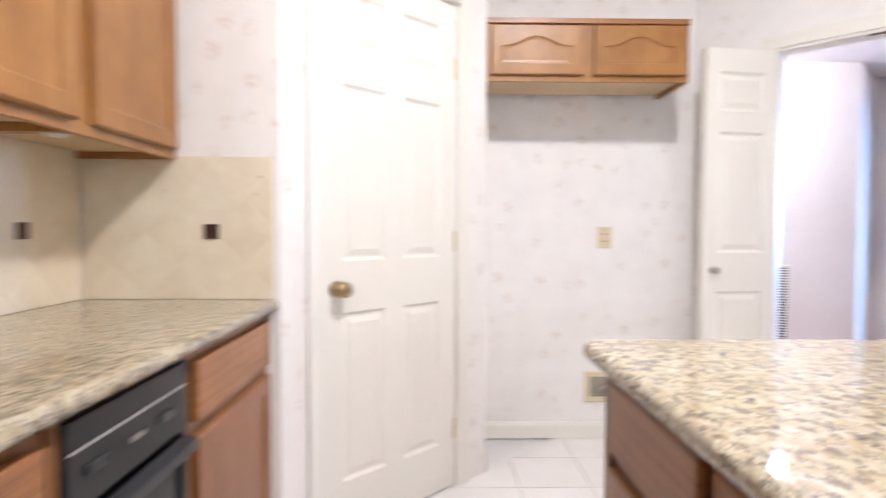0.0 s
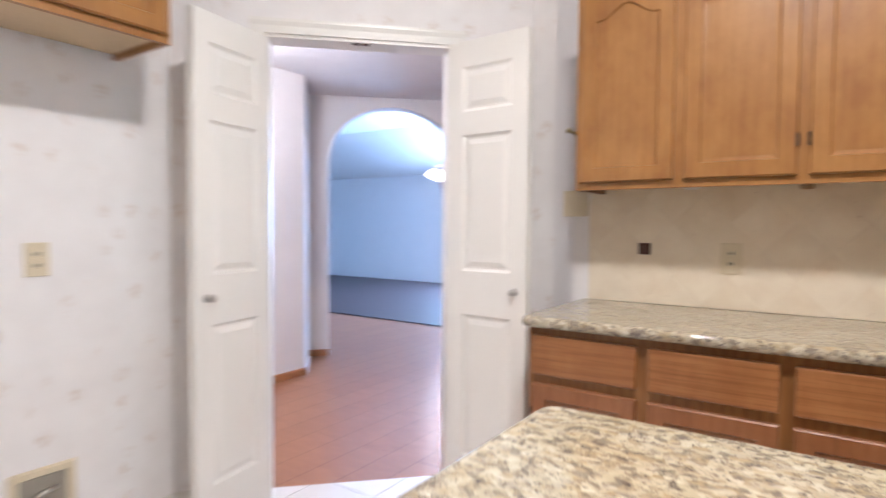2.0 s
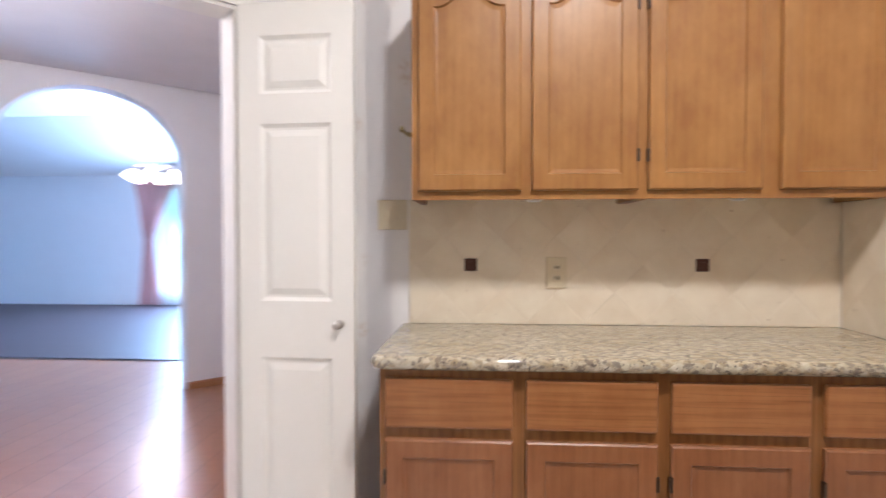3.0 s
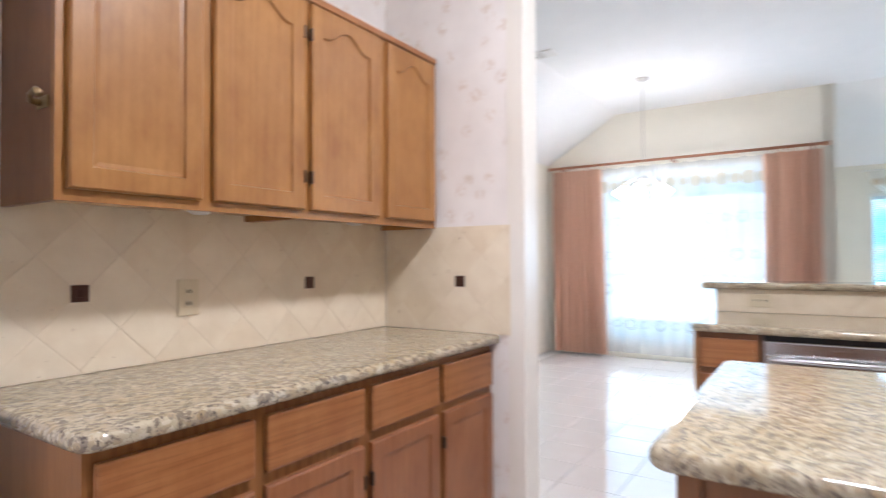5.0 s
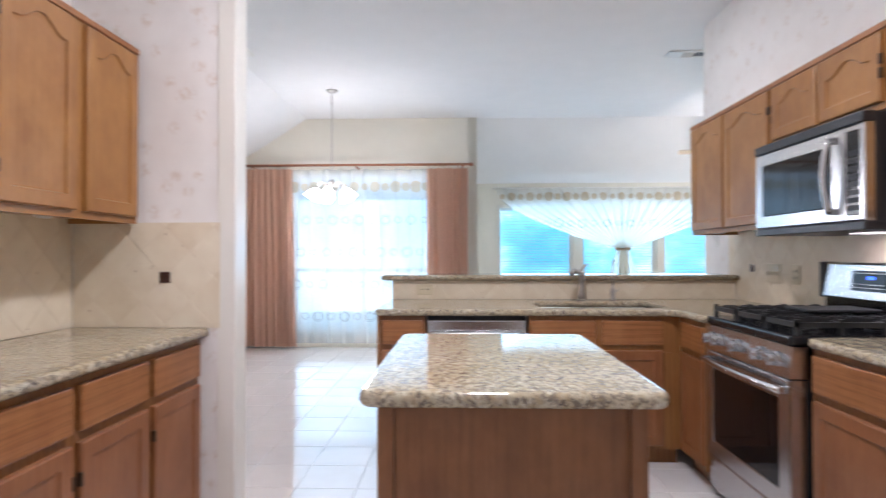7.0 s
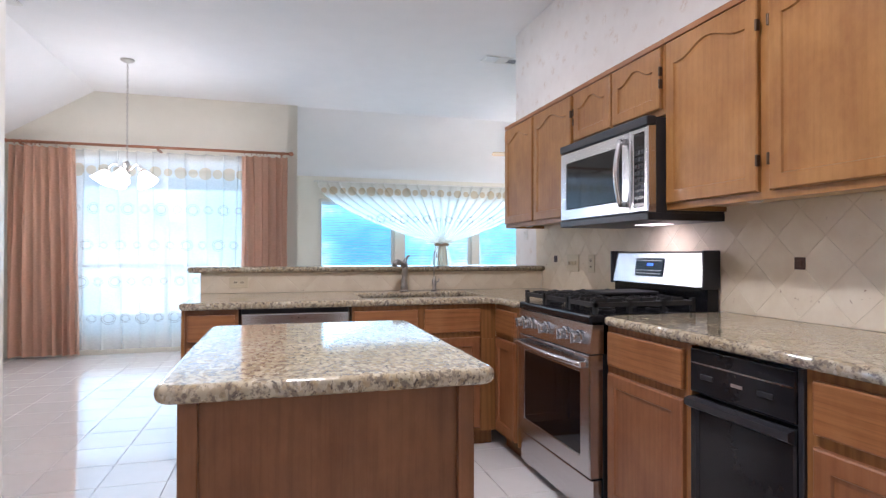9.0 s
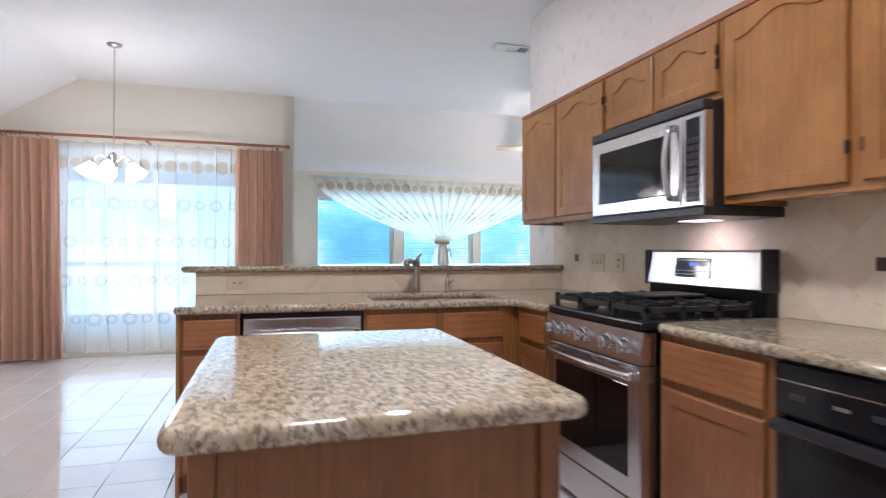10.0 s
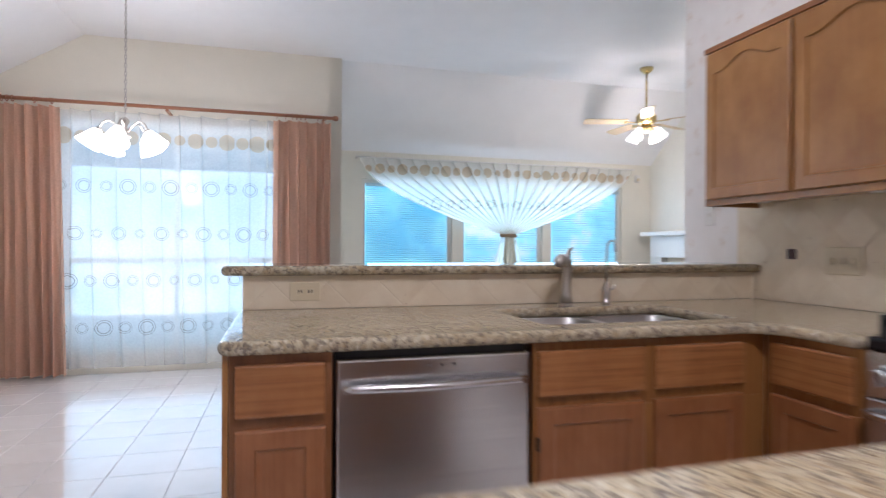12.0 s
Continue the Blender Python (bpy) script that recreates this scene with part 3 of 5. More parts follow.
SINK = [(1.490, -0.125), (1.490, 0.355), (0.712, 0.355), (0.712, -0.125)]
SINK_L = [(1.480, -0.115), (1.480, 0.345), (1.120, 0.345), (1.120, -0.115)]
SINK_R = [(1.085, -0.115), (1.085, 0.345), (0.722, 0.345), (0.722, -0.115)]
counter("countertop_east", [(3.07, 1.312), (3.708, 1.312), (3.708, 2.965), (3.07, 2.965)], [0, 0, 0, 0.05], "speckled beige granite counter with a rounded edge")
counter("countertop_west", [(-0.018, 1.552), (0.645, 1.552), (0.645, RET_Y + 0.018), (-0.018, RET_Y + 0.018)], [0, 0.06, 0, 0], "speckled beige granite counter beside the stove")
counter("countertop_sink", [(-0.018, 0.785), (-0.018, -0.330), (2.475, -0.330), (2.475, 0.475), (0.775, 0.475), (0.715, 0.535), (0.715, 0.785)], [0, 0, 0, 0.05, 0.04, 0.04, 0], "speckled beige granite sink counter of the peninsula", cut=(SINK,))
counter("countertop_island", [(1.472, 1.475), (2.205, 1.475), (2.205, 2.476), (1.472, 2.476)], [0.05] * 4, "speckled beige granite island top with a bullnose edge")
counter("bar_top", [(0.003, -0.66), (2.54, -0.66), (2.54, -0.262), (0.003, -0.262)], [0, 0.04, 0.04, 0], "raised granite bar ledge", z0=1.050, z1=1.089)
tagged(part("wall_bar", block(0.0, 2.46, -0.43, -0.312, 0, 1.05), CREAM), "low wall carrying the raised bar", "wall", kind="structure")
part_end = tagged(part("end_panel", block(2.447, 2.462, -0.311, 0.44, 0.0, 0.874), OAK_V), "oak panel closing the peninsula", "panel")


# ---- appliances ----
def rect_rings(x0, x1, z0, z1, spec):
    """Rectangular rings in the x-z plane: (inset, y) pairs."""
    return [[(x0 + d, y, z0 + d), (x1 - d, y, z0 + d), (x1 - d, y, z1 - d), (x0 + d, y, z1 - d)] for d, y in spec]


def framed(x0, x1, z0, z1, t, fr, back=0.0):
    bm = bmesh.new()
    loops(bm, rect_rings(x0, x1, z0, z1, [(0, back), (0, -t + 0.006), (0.006, -t), (fr, -t), (fr + 0.006, -t + 0.008)]), True, True, True)
    return bm


def gas_range():
    w = 0.756
    r = thing("gas_range", WM(0.791, 0.655), "stainless steel gas range with black cooktop and oven window", "stove")
    part("body", block(0.002, w - 0.002, 0.03, 0.635, 0.03, 0.885, 0.004), BLACK, r, "black enamel sides")
    part("drawer", block(0.006, w - 0.006, -0.02, 0.03, 0.045, 0.205, 0.006), STEEL, r)
    d = part("oven_door", framed(0.004, w - 0.004, 0.215, 0.742, 0.035, 0.075, 0.03), STEEL, r)
    part("window", block(0.082, w - 0.082, -0.031, -0.024, 0.295, 0.655, 0.002), DGLASS, d, "dark oven glass")
    for i in range(5):
        part("vent_slot", block(0.13 + i * 0.105, 0.20 + i * 0.105, -0.037, -0.034, 0.722, 0.730), BLACK_P, d)
    pts = [(0.03 + (w - 0.06) * i / 16, -0.062 - 0.028 * math.sin(math.pi * i / 16), 0.700 + 0.004 * math.sin(math.pi * i / 16)) for i in range(17)]
    part("handle", tube(pts, 0.0135, 12), STEEL, d, smooth=True)
    for x in (0.036, w - 0.036):
        part("handle_bracket", block(x - 0.014, x + 0.014, -0.070, -0.034, 0.686, 0.714, 0.005), STEEL, d)
    bm = bmesh.new()
    loops(bm, [[(x, -0.034, 0.748), (x, -0.020, 0.872), (x, 0.06, 0.872), (x, 0.06, 0.748)] for x in (0.002, w - 0.002)], True, True, True)
    cp = part("control_panel", bm, STEEL, r)
    for f in (0.085, 0.20, 0.44, 0.70, 0.87):
        k = part("knob", lathe([(0.031, 0), (0.031, 0.006), (0.026, 0.010), (0.024, 0.036), (0.020, 0.041)], 20), STEEL_Z, cp, "brushed steel knob")
        k.matrix_local = pose(f * w, -0.027, 0.812, 96, 0, 0)
        part("pointer", block(-0.006, 0.006, -0.024, 0.024, 0.041, 0.050, 0.002), STEEL_Z, k, "raised grip of the knob")
    ct = part("cooktop", block(0.0, w, -0.030, 0.60, 0.874, 0.916, 0.012, 3), BLACK, r, "black enamel cooktop")
    for k in range(3):
        x0, x1 = 0.02 + k * 0.243, 0.02 + k * 0.243 + 0.232
        bm = bmesh.new()
        for x in (x0, x1 - 0.014):
            box(bm, x, x + 0.014, 0.0, 0.52, 0.946, 0.966)
        for y in (0.0, 0.172, 0.344, 0.506):
            box(bm, x0 + 0.0145, x1 - 0.0145, y, y + 0.014, 0.946, 0.966)
        for x in (x0 + 0.058, x0 + 0.109, x0 + 0.160):
            for y, q in ((0.02, 0.065), (0.107, 0.065), (0.192, 0.065), (0.279, 0.065), (0.364, 0.055), (0.445, 0.055)):
                box(bm, x, x + 0.012, y, y + q, 0.950, 0.978)
        for x in (x0, x1 - 0.018):
            for y in (0.0, 0.17, 0.342, 0.502):
                box(bm, x, x + 0.018, y, y + 0.018, 0.916, 0.978)
        part("grate", bm, BLACK_M, ct, "black cast-iron grate")
        for y in ((0.12, 0.40) if k != 1 else (0.26,)):
            part("burner", lathe([(0.05, 0), (0.05, 0.008), (0.036, 0.010), (0.036, 0.017), (0.03, 0.019)], 20, at=((x0 + x1) / 2, y, 0.916)), BLACK_M, ct)
    part("griddle", block(0.272, 0.486, 0.21, 0.515, 0.9785, 0.992, 0.005), BLACK_M, ct, "black griddle plate on the middle grate")
    part("riser", block(0.004, w - 0.004, 0.575, 0.637, 0.886, 1.03, 0.004), BLACK, r, "glossy black riser")
    bm = bmesh.new()
    loops(bm, [[(x, 0.555, 1.025), (x, 0.575, 1.182), (x, 0.590, 1.192), (x, 0.640, 1.192), (x, 0.640, 1.025)] for x in (0.0, w)], True, True, True)
    bg = part("backguard", bm, STEEL, r)
    for x in (-0.0015, w - 0.0125):
        part("end_cap", block(x, x + 0.014, 0.55, 0.642, 1.015, 1.195, 0.003), BLACK_P, bg)
    tilt = pose(0, 0.5655, 1.108, -7.3, 0, 0)
    dp = part("display", block(0.225, 0.455, -0.004, 0.001, -0.048, 0.048, 0.001), DGLASS, bg, "black glass control display")
    dp.matrix_local = tilt
    for i in range(4):
        part("digit", block(0.325 + i * 0.013, 0.334 + i * 0.013, -0.0048, -0.004, 0.008, 0.022), glow("blue_display_digit", (0.05, 0.15, 1.0), 2.0), dp, "blue lit digit")
    for z in (-0.034, -0.018, 0.034):
        for i in range(7):
            part("key_mark", block(0.238 + i * 0.030, 0.256 + i * 0.030, -0.0046, -0.004, z, z + 0.004), IVORY, dp)


gas_range()


def microwave():
    w, h = 0.80, 0.445
    r = thing("microwave", WM(0.765, 0.402, 1.340), "stainless steel over-range microwave with black trim", "microwave")
    part("body", block(0.0, w, 0.03, 0.398, 0.0, h, 0.004), BLACK_P, r, "black casing")
    part("top_grille", block(-0.002, w + 0.002, -0.016, 0.03, 0.408, h + 0.004, 0.005), BLACK_P, r)
    part("base_plate", block(-0.002, w + 0.002, -0.012, 0.398, -0.012, 0.022, 0.004), BLACK_P, r)
    d = part("door", framed(0.0, 0.668, 0.024, 0.405, 0.012, 0.060, 0.03), STEEL, r)
    part("window", block(0.064, 0.604, -0.010, -0.003, 0.088, 0.341, 0.002), DGLASS, d, "dark door glass")
    pts = [(0.628, -0.034 - 0.026 * math.sin(math.pi * i / 12), 0.06 + 0.31 * i / 12) for i in range(13)]
    part("handle", tube(pts, 0.013, 12), STEEL_Z, d, smooth=True)
    for z in (0.068, 0.362):
        part("handle_foot", block(0.616, 0.640, -0.036, -0.012, z - 0.014, z + 0.014, 0.004), STEEL_Z, d)
    c = part("control_panel", framed(0.670, w, 0.024, 0.405, 0.012, 0.022, 0.03), STEEL, r)
    part("keypad", block(0.694, w - 0.024, -0.009, -0.003, 0.050, 0.379, 0.001), BLACK, c, "black keypad")
    for row in range(8):
        for col in range(3):
            part("key", block(0.700 + col * 0.026, 0.720 + col * 0.026, -0.0115, -0.009, 0.066 + row * 0.031, 0.086 + row * 0.031, 0.001, 1), BLACK_P, c)
    part("display", block(0.699, w - 0.029, -0.0105, -0.009, 0.325, 0.365), DGLASS, c)
    part("lamp_lens", block(0.40, 0.55, 0.20, 0.32, -0.016, -0.011, 0.002), glow("microwave_lamp_lens", (1.0, 0.85, 0.85), 2.0), r, "lit lamp lens")


microwave()


def dishwasher():
    w = 0.592
    r = thing("dishwasher", PM(2.167, 0.425), "stainless steel dishwasher with a curved bar handle", "dishwasher")
    part("body", block(0.002, w - 0.002, 0.03, 0.55, 0.09, 0.868), BLACK_P, r, "black tub and gap")
    d = part("door", block(0.003, w - 0.003, -0.018, 0.03, 0.115, 0.848, 0.008, 3), STEEL, r)
    pts = [(0.025 + (w - 0.05) * i / 16, -0.048 - 0.022 * math.sin(math.pi * i / 16), 0.772) for i in range(17)]
    part("handle", tube(pts, 0.0125, 12), STEEL, d, smooth=True)
    for x in (0.032, w - 0.032):
        part("handle_bracket", block(x - 0.012, x + 0.012, -0.055, -0.016, 0.760, 0.784, 0.004), STEEL, d)
    for i in range(3):
        part("indicator", lathe([(0.004, 0), (0.004, 0.002)], 8), BLACK_P, d).matrix_local = pose(0.27 + i * 0.038, -0.018, 0.822, 90, 0, 0)
    part("toe_kick", block(0.004, w - 0.004, 0.06, 0.09, 0.0, 0.108), BLACK_P, r)


dishwasher()


def compactor():
    w = 0.446
    r = thing("trash_compactor", WM(2.060, 0.602), "black built-in trash compactor with a control panel", "compactor")
    part("body", block(0.0, w, 0.02, 0.56, 0.0, 0.868), BLACK_P, r)
    for x in (0.0, w - 0.018):
        part("side_trim", block(x, x + 0.018, -0.012, 0.02, 0.09, 0.868, 0.002), OAK_D if x == 0.0 else BLACK_P, r, "narrow filler strip")
    p = part("control_panel", block(0.019, w - 0.019, -0.020, 0.02, 0.715, 0.862, 0.005), BLACK, r, "glossy black control panel")
    part("trim_line", block(0.025, w - 0.025, -0.0225, -0.0195, 0.812, 0.817), STEEL, p)
    for x in (0.10, 0.33):
        part("switch", block(x - 0.028, x + 0.028, -0.026, -0.0195, 0.765, 0.782, 0.003), BLACK_P, p)
    part("maker_plate", block(0.20, 0.245, -0.0215, -0.0195, 0.768, 0.778), NICKEL, p)
    d = part("drawer_front", framed(0.019, w - 0.019, 0.10, 0.70, 0.022, 0.03, 0.02), BLACK, r)
    bm = bmesh.new()
    loops(bm, [[(x, -0.022, 0.66), (x, -0.045, 0.672), (x, -0.045, 0.694), (x, -0.022, 0.70)] for x in (0.02, w - 0.02)], True, True, True)
    part("pull", bm, BLACK_P, d)
    part("toe_kick", block(0.02, w - 0.02, 0.04, 0.06, 0.0, 0.10), BLACK_P, r)


compactor()


# ---- sink and faucets ----
SINKSTEEL = plain("satin_sink_steel", (0.52, 0.52, 0.53), 0.36, metal=1.0, vary=0.04)


def sink():
    r = thing("sink", pose(0, 0, 0), "double-bowl stainless undermount sink", "sink")
    for hole in (SINK_L, SINK_R):
        plan = rounded(hole, [0.07] * 4, 8)
        bm = bmesh.new()
        rings = [[(x, y, z) for x, y in inset(plan, d)] for d, z in ((-0.011, 0.868), (-0.011, 0.8735), (0.0, 0.8735), (0.004, 0.868), (0.012, 0.73), (0.022, 0.708), (0.045, 0.70))]
        loops(bm, rings, True, False, True)
        b = part("bowl", bm, SINKSTEEL, r, smooth=True)
        cx, cy = sum(p[0] for p in hole) / 4, sum(p[1] for p in hole) / 4
        part("drain", lathe([(0.045, 0), (0.045, 0.004), (0.03, 0.005)], 18, at=(cx, cy, 0.70)), NICKEL, b)
    part("divider", block(1.087, 1.118, -0.112, 0.342, 0.80, 0.8735, 0.006), SINKSTEEL, r)


sink()
f = thing("kitchen_faucet", pose(1.125, -0.185, 0.914), "brushed nickel pull-out kitchen faucet with a top lever", "faucet")
part("base", lathe([(0.034, 0), (0.034, 0.008), (0.028, 0.014)], 20), NICKEL, f, smooth=True)
part("body", tube([(0, 0, 0.01), (0, 0, 0.05), (-0.002, 0.0, 0.10), (-0.004, 0.002, 0.15), (-0.002, 0.004, 0.185), (0.0, 0.006, 0.20)], [0.029, 0.024, 0.0205, 0.021, 0.024, 0.020], 16), NICKEL, f, smooth=True)
sp = part("spout", tube([(0.0, 0.006, 0.178), (0.022, 0.030, 0.196), (0.048, 0.058, 0.206)], [0.020, 0.018, 0.0165], 14), NICKEL, f, smooth=True)
part("spray_head", tube([(0.046, 0.056, 0.2055), (0.068, 0.080, 0.206), (0.086, 0.100, 0.196), (0.092, 0.106, 0.180)], [0.0185, 0.021, 0.022, 0.019], 14), NICKEL, sp, smooth=True)
part("lever", tube([(-0.002, 0.004, 0.195), (-0.010, -0.006, 0.222), (-0.026, -0.018, 0.242), (-0.044, -0.026, 0.250)], [0.017, 0.012, 0.008, 0.006], 10), NICKEL, f, smooth=True)
f = thing("filter_faucet", pose(0.895, -0.235, 0.914), "slim nickel drinking-water faucet with a gooseneck", "faucet")
part("base", lathe([(0.022, 0), (0.020, 0.01), (0.013, 0.018), (0.017, 0.045), (0.017, 0.07), (0.010, 0.085), (0.006, 0.10)], 16), NICKEL, f, smooth=True)
part("gooseneck", tube([(0, 0, 0.09), (0, 0, 0.24), (0.0, 0.008, 0.270), (0.0, 0.03, 0.287), (0.0, 0.055, 0.283), (0.0, 0.068, 0.262), (0.0, 0.07, 0.235)], 0.0048, 10), NICKEL, f, smooth=True)
part("lever", tube([(0, 0, 0.062), (-0.032, 0.004, 0.066), (-0.036, 0.004, 0.085)], [0.006, 0.005, 0.006], 8), NICKEL, f, smooth=True)


# ---- doors ----
def panel_leaf(parent, w, h, cols, t=0.035, name="leaf", cross=(1.62, 1.72)):
    """Moulded door leaf: stiles and rails with raised panels. Local x along, y thickness, z up."""
    st = 0.095 if cols == 2 else 0.075
    rails = [(0.0, 0.21), (0.84, 1.03), cross, (h - 0.11, h)]
    bm = bmesh.new()
    xs = [0.0, w - st] if cols == 1 else [0.0, w / 2 - 0.048, w - st]
    ws = [st, st] if cols == 1 else [st, 0.096, st]
    for x, q in zip(xs, ws):
        box(bm, x, x + q, 0, t, 0.008, h)
    gaps = [(xs[i] + ws[i], xs[i + 1]) for i in range(len(xs) - 1)]
    for x0, x1 in gaps:
        for z0, z1 in rails:
            box(bm, x0, x1, 0, t, max(0.008, z0), z1)
    lf = part(name, bm, WHITE, parent)
    for x0, x1 in gaps:
        for (a, z0), (z1, b) in zip(rails, rails[1:]):
            bm = bmesh.new()
            spec = [(0.0, 0.001), (0.012, 0.010), (0.020, 0.010), (0.042, 0.002), (0.042, t - 0.002), (0.020, t - 0.010), (0.012, t - 0.010), (0.0, t - 0.001)]
            loops(bm, rect_rings(x0, x1, z0, z1, spec), True, False, False)
            rg = rect_rings(x0 + 0.042, x1 - 0.042, z0 + 0.042, z1 - 0.042, [(0, 0.0021), (0, t - 0.0021)])
            for ring in rg:
                bm.faces.new([bm.verts.new(p) for p in ring])
            part("panel", bm, WHITE, lf)
    return lf


def knob_set(parent, m, material, size=1.0):
    k = part("door_knob", lathe([(0.030 * size, 0), (0.030 * size, 0.005), (0.011 * size, 0.008), (0.010 * size, 0.03 * size), (0.022 * size, 0.036 * size), (0.029 * size, 0.050 * size), (0.027 * size, 0.064 * size), (0.012 * size, 0.071 * size)], 20), material, parent, smooth=True)
    k.matrix_local = m


def casing(parent, w, h, y, depth=0.014, wide=0.062):
    """Door trim round an opening from 0 to w."""
    for x0, x1 in ((-wide, 0.0), (w, w + wide)):
        bm = bmesh.new()
        xi, xo = (x1, x0) if x0 < 0 else (x0, x1)
        loops(bm, [[(xi, y, z), (xi, y - depth * 0.6, z), ((xi + xo) / 2, y - depth * 0.7, z), (xo - (xo - xi) * 0.2, y - depth, z), (xo, y - depth, z), (xo, y, z)] for z in (0, h)], True, True, True)
        part("casing", bm, WHITE, parent)
    bm = bmesh.new()
    loops(bm, [[(x, y, h), (x, y - depth * 0.6, h), (x, y - depth * 0.7, h + wide / 2), (x, y - depth, h + wide * 0.8), (x, y - depth, h + wide), (x, y, h + wide)] for x in (-wide, w + wide)], True, True, True)
    part("casing", bm, WHITE, parent)


pdoor = thing("door_1", pose(0.765, 0.765 + PAN, 0, 0, 0, 45), "closed white six-panel pantry door with a brass knob", "door", kind="structure")
lf = panel_leaf(pdoor, 0.694, 2.115, 2, cross=(1.675, 1.805))
lf.location = (0.003, 0.012, 0)
casing(pdoor, 0.70, 2.125, -0.001)
knob_set(lf, pose(0.065, 0.0, 0.93, 90, 0, 0), BRASS)
for z in (0.22, 1.05, 1.80):
    part("hinge", block(0.686, 0.702, -0.010, 0.006, z, z + 0.09, 0.003), ALMOND, lf, "painted hinge")
part("jamb", block(0.0, 0.70, 0.001, 0.115, 2.1175, 2.1245), WHITE, pdoor)
part("backing", block(0.0, 0.70, 0.10, 0.115, 0.0, 2.11), WHITE, pdoor)

ddoor = thing("door_2", Matrix.Translation((hinge_l[0], hinge_l[1], 0)) @ Matrix.Rotation(radians(-45), 4, "Z"), "open white double door with narrow panelled leaves", "door", kind="structure")
casing(ddoor, 0.81, 2.045, -0.001)
for x0, x1 in ((0.0, 0.014), (0.796, 0.81)):
    part("jamb", block(x0, x1, 0.0, 0.121, 0, 2.03), WHITE, ddoor)
part("head_jamb", block(0.0, 0.81, 0.0, 0.121, 2.031, 2.0449), WHITE, ddoor)
for x in (0.385, 0.425):
    part("ball_catch", block(x - 0.016, x + 0.016, 0.012, 0.030, 2.026, 2.031), BRONZE, ddoor)
LEAF = 0.398
inv = ddoor.matrix_world.inverted()
l2 = panel_leaf(ddoor, LEAF, 2.022, 1)
l2.matrix_local = inv @ pose(3.372, 3.064, 0.006, 0, 0, 86.5)
knob_set(l2, pose(0.05, 0.035, 0.955, -90, 0, 0), NICKEL, 0.5)
l1 = panel_leaf(ddoor, LEAF, 2.022, 1)
l1.matrix_local = inv @ pose(2.470, 3.990, 0.006, 0, 0, 9.5)
knob_set(l1, pose(0.05, 0.0, 0.945, 90, 0, 0), NICKEL, 0.55)


# ---- trim ----
def base_board(p0, p1, material, h=0.09, t=0.012, name="baseboard", label="white painted baseboard"):
    """Skirting from p0 to p1, its face to the right of that way."""
    p0, p1 = Vector(p0), Vector(p1)
    L = (p1 - p0).length
    bm = bmesh.new()
    loops(bm, [[(x, 0, 0), (x, -t, 0), (x, -t, h * 0.8), (x, -t * 0.4, h), (x, 0, h)] for x in (0, L)], True, True, True)
    ob = part(name, bm, material)
    ob.matrix_world = Matrix.Translation((p0.x, p0.y, 0.0)) @ Matrix.Rotation(math.atan2(p1.y - p0.y, p1.x - p0.x), 4, "Z")
    return tagged(ob, label, "baseboard", kind="structure")


base_board((1.40, NORTH - 0.001), (2.57, NORTH - 0.001), WHITE)
base_board((1.399, 1.415 + PAN), (1.399, NORTH - 0.013), WHITE)
base_board((2.578, 4.326), (2.79, 4.114), WHITE)
base_board((3.47, 3.434), (3.685, 3.219), WHITE)
base_board((3.689, 3.21), (3.689, 2.97), WHITE)
base_board((1.757, -3.749), (4.968, -3.749), CREAM, label="cream baseboard below the window")
base_board((4.969, 1.20), (4.969, -3.73), CREAM, label="cream baseboard")
WOODTRIM = plain("stained_wood_trim", (0.34, 0.15, 0.06), 0.45, vary=0.15, scale=(1, 1, 6))
base_board((2.7, 5.599), (4.449, 5.599), WOODTRIM, 0.06, label="stained wood baseboard in the hall")
base_board((4.451, 5.601), (4.95, 6.10), WOODTRIM, 0.06, label="stained wood baseboard in the hall")
for p, q in (((4.845, 6.154), (5.048, 5.951)), ((5.932, 5.067), (6.8, 4.2))):
    base_board(p, q, WOODTRIM, 0.06, label="stained wood baseboard beside the arch")
tagged(part("corner_trim", block(2.955, 3.032, 1.325, 1.334, 0, H, 0.002), WHITE), "white trim on the wall end", "trim", kind="structure")
tagged(part("trim_end", block(2.954, 2.989, 1.205, 1.3245, 0, H, 0.002), WHITE), "white painted wall end", "trim", kind="structure")


# ---- windows ----
def glassy():
    m, t, b = mat("window_glass")
    out = t.nodes["Material Output"]
    tr, gl, fr, mx = nd(t, "ShaderNodeBsdfTransparent"), nd(t, "ShaderNodeBsdfGlossy", Roughness=0.02), nd(t, "ShaderNodeFresnel", IOR=1.45), nd(t, "ShaderNodeMixShader")
    t.links.new(fr.outputs[0], mx.inputs[0])
    t.links.new(tr.outputs[0], mx.inputs[1])
    t.links.new(gl.outputs[0], mx.inputs[2])
    t.links.new(mx.outputs[0], out.inputs["Surface"])
    return m


GLASS = glassy()


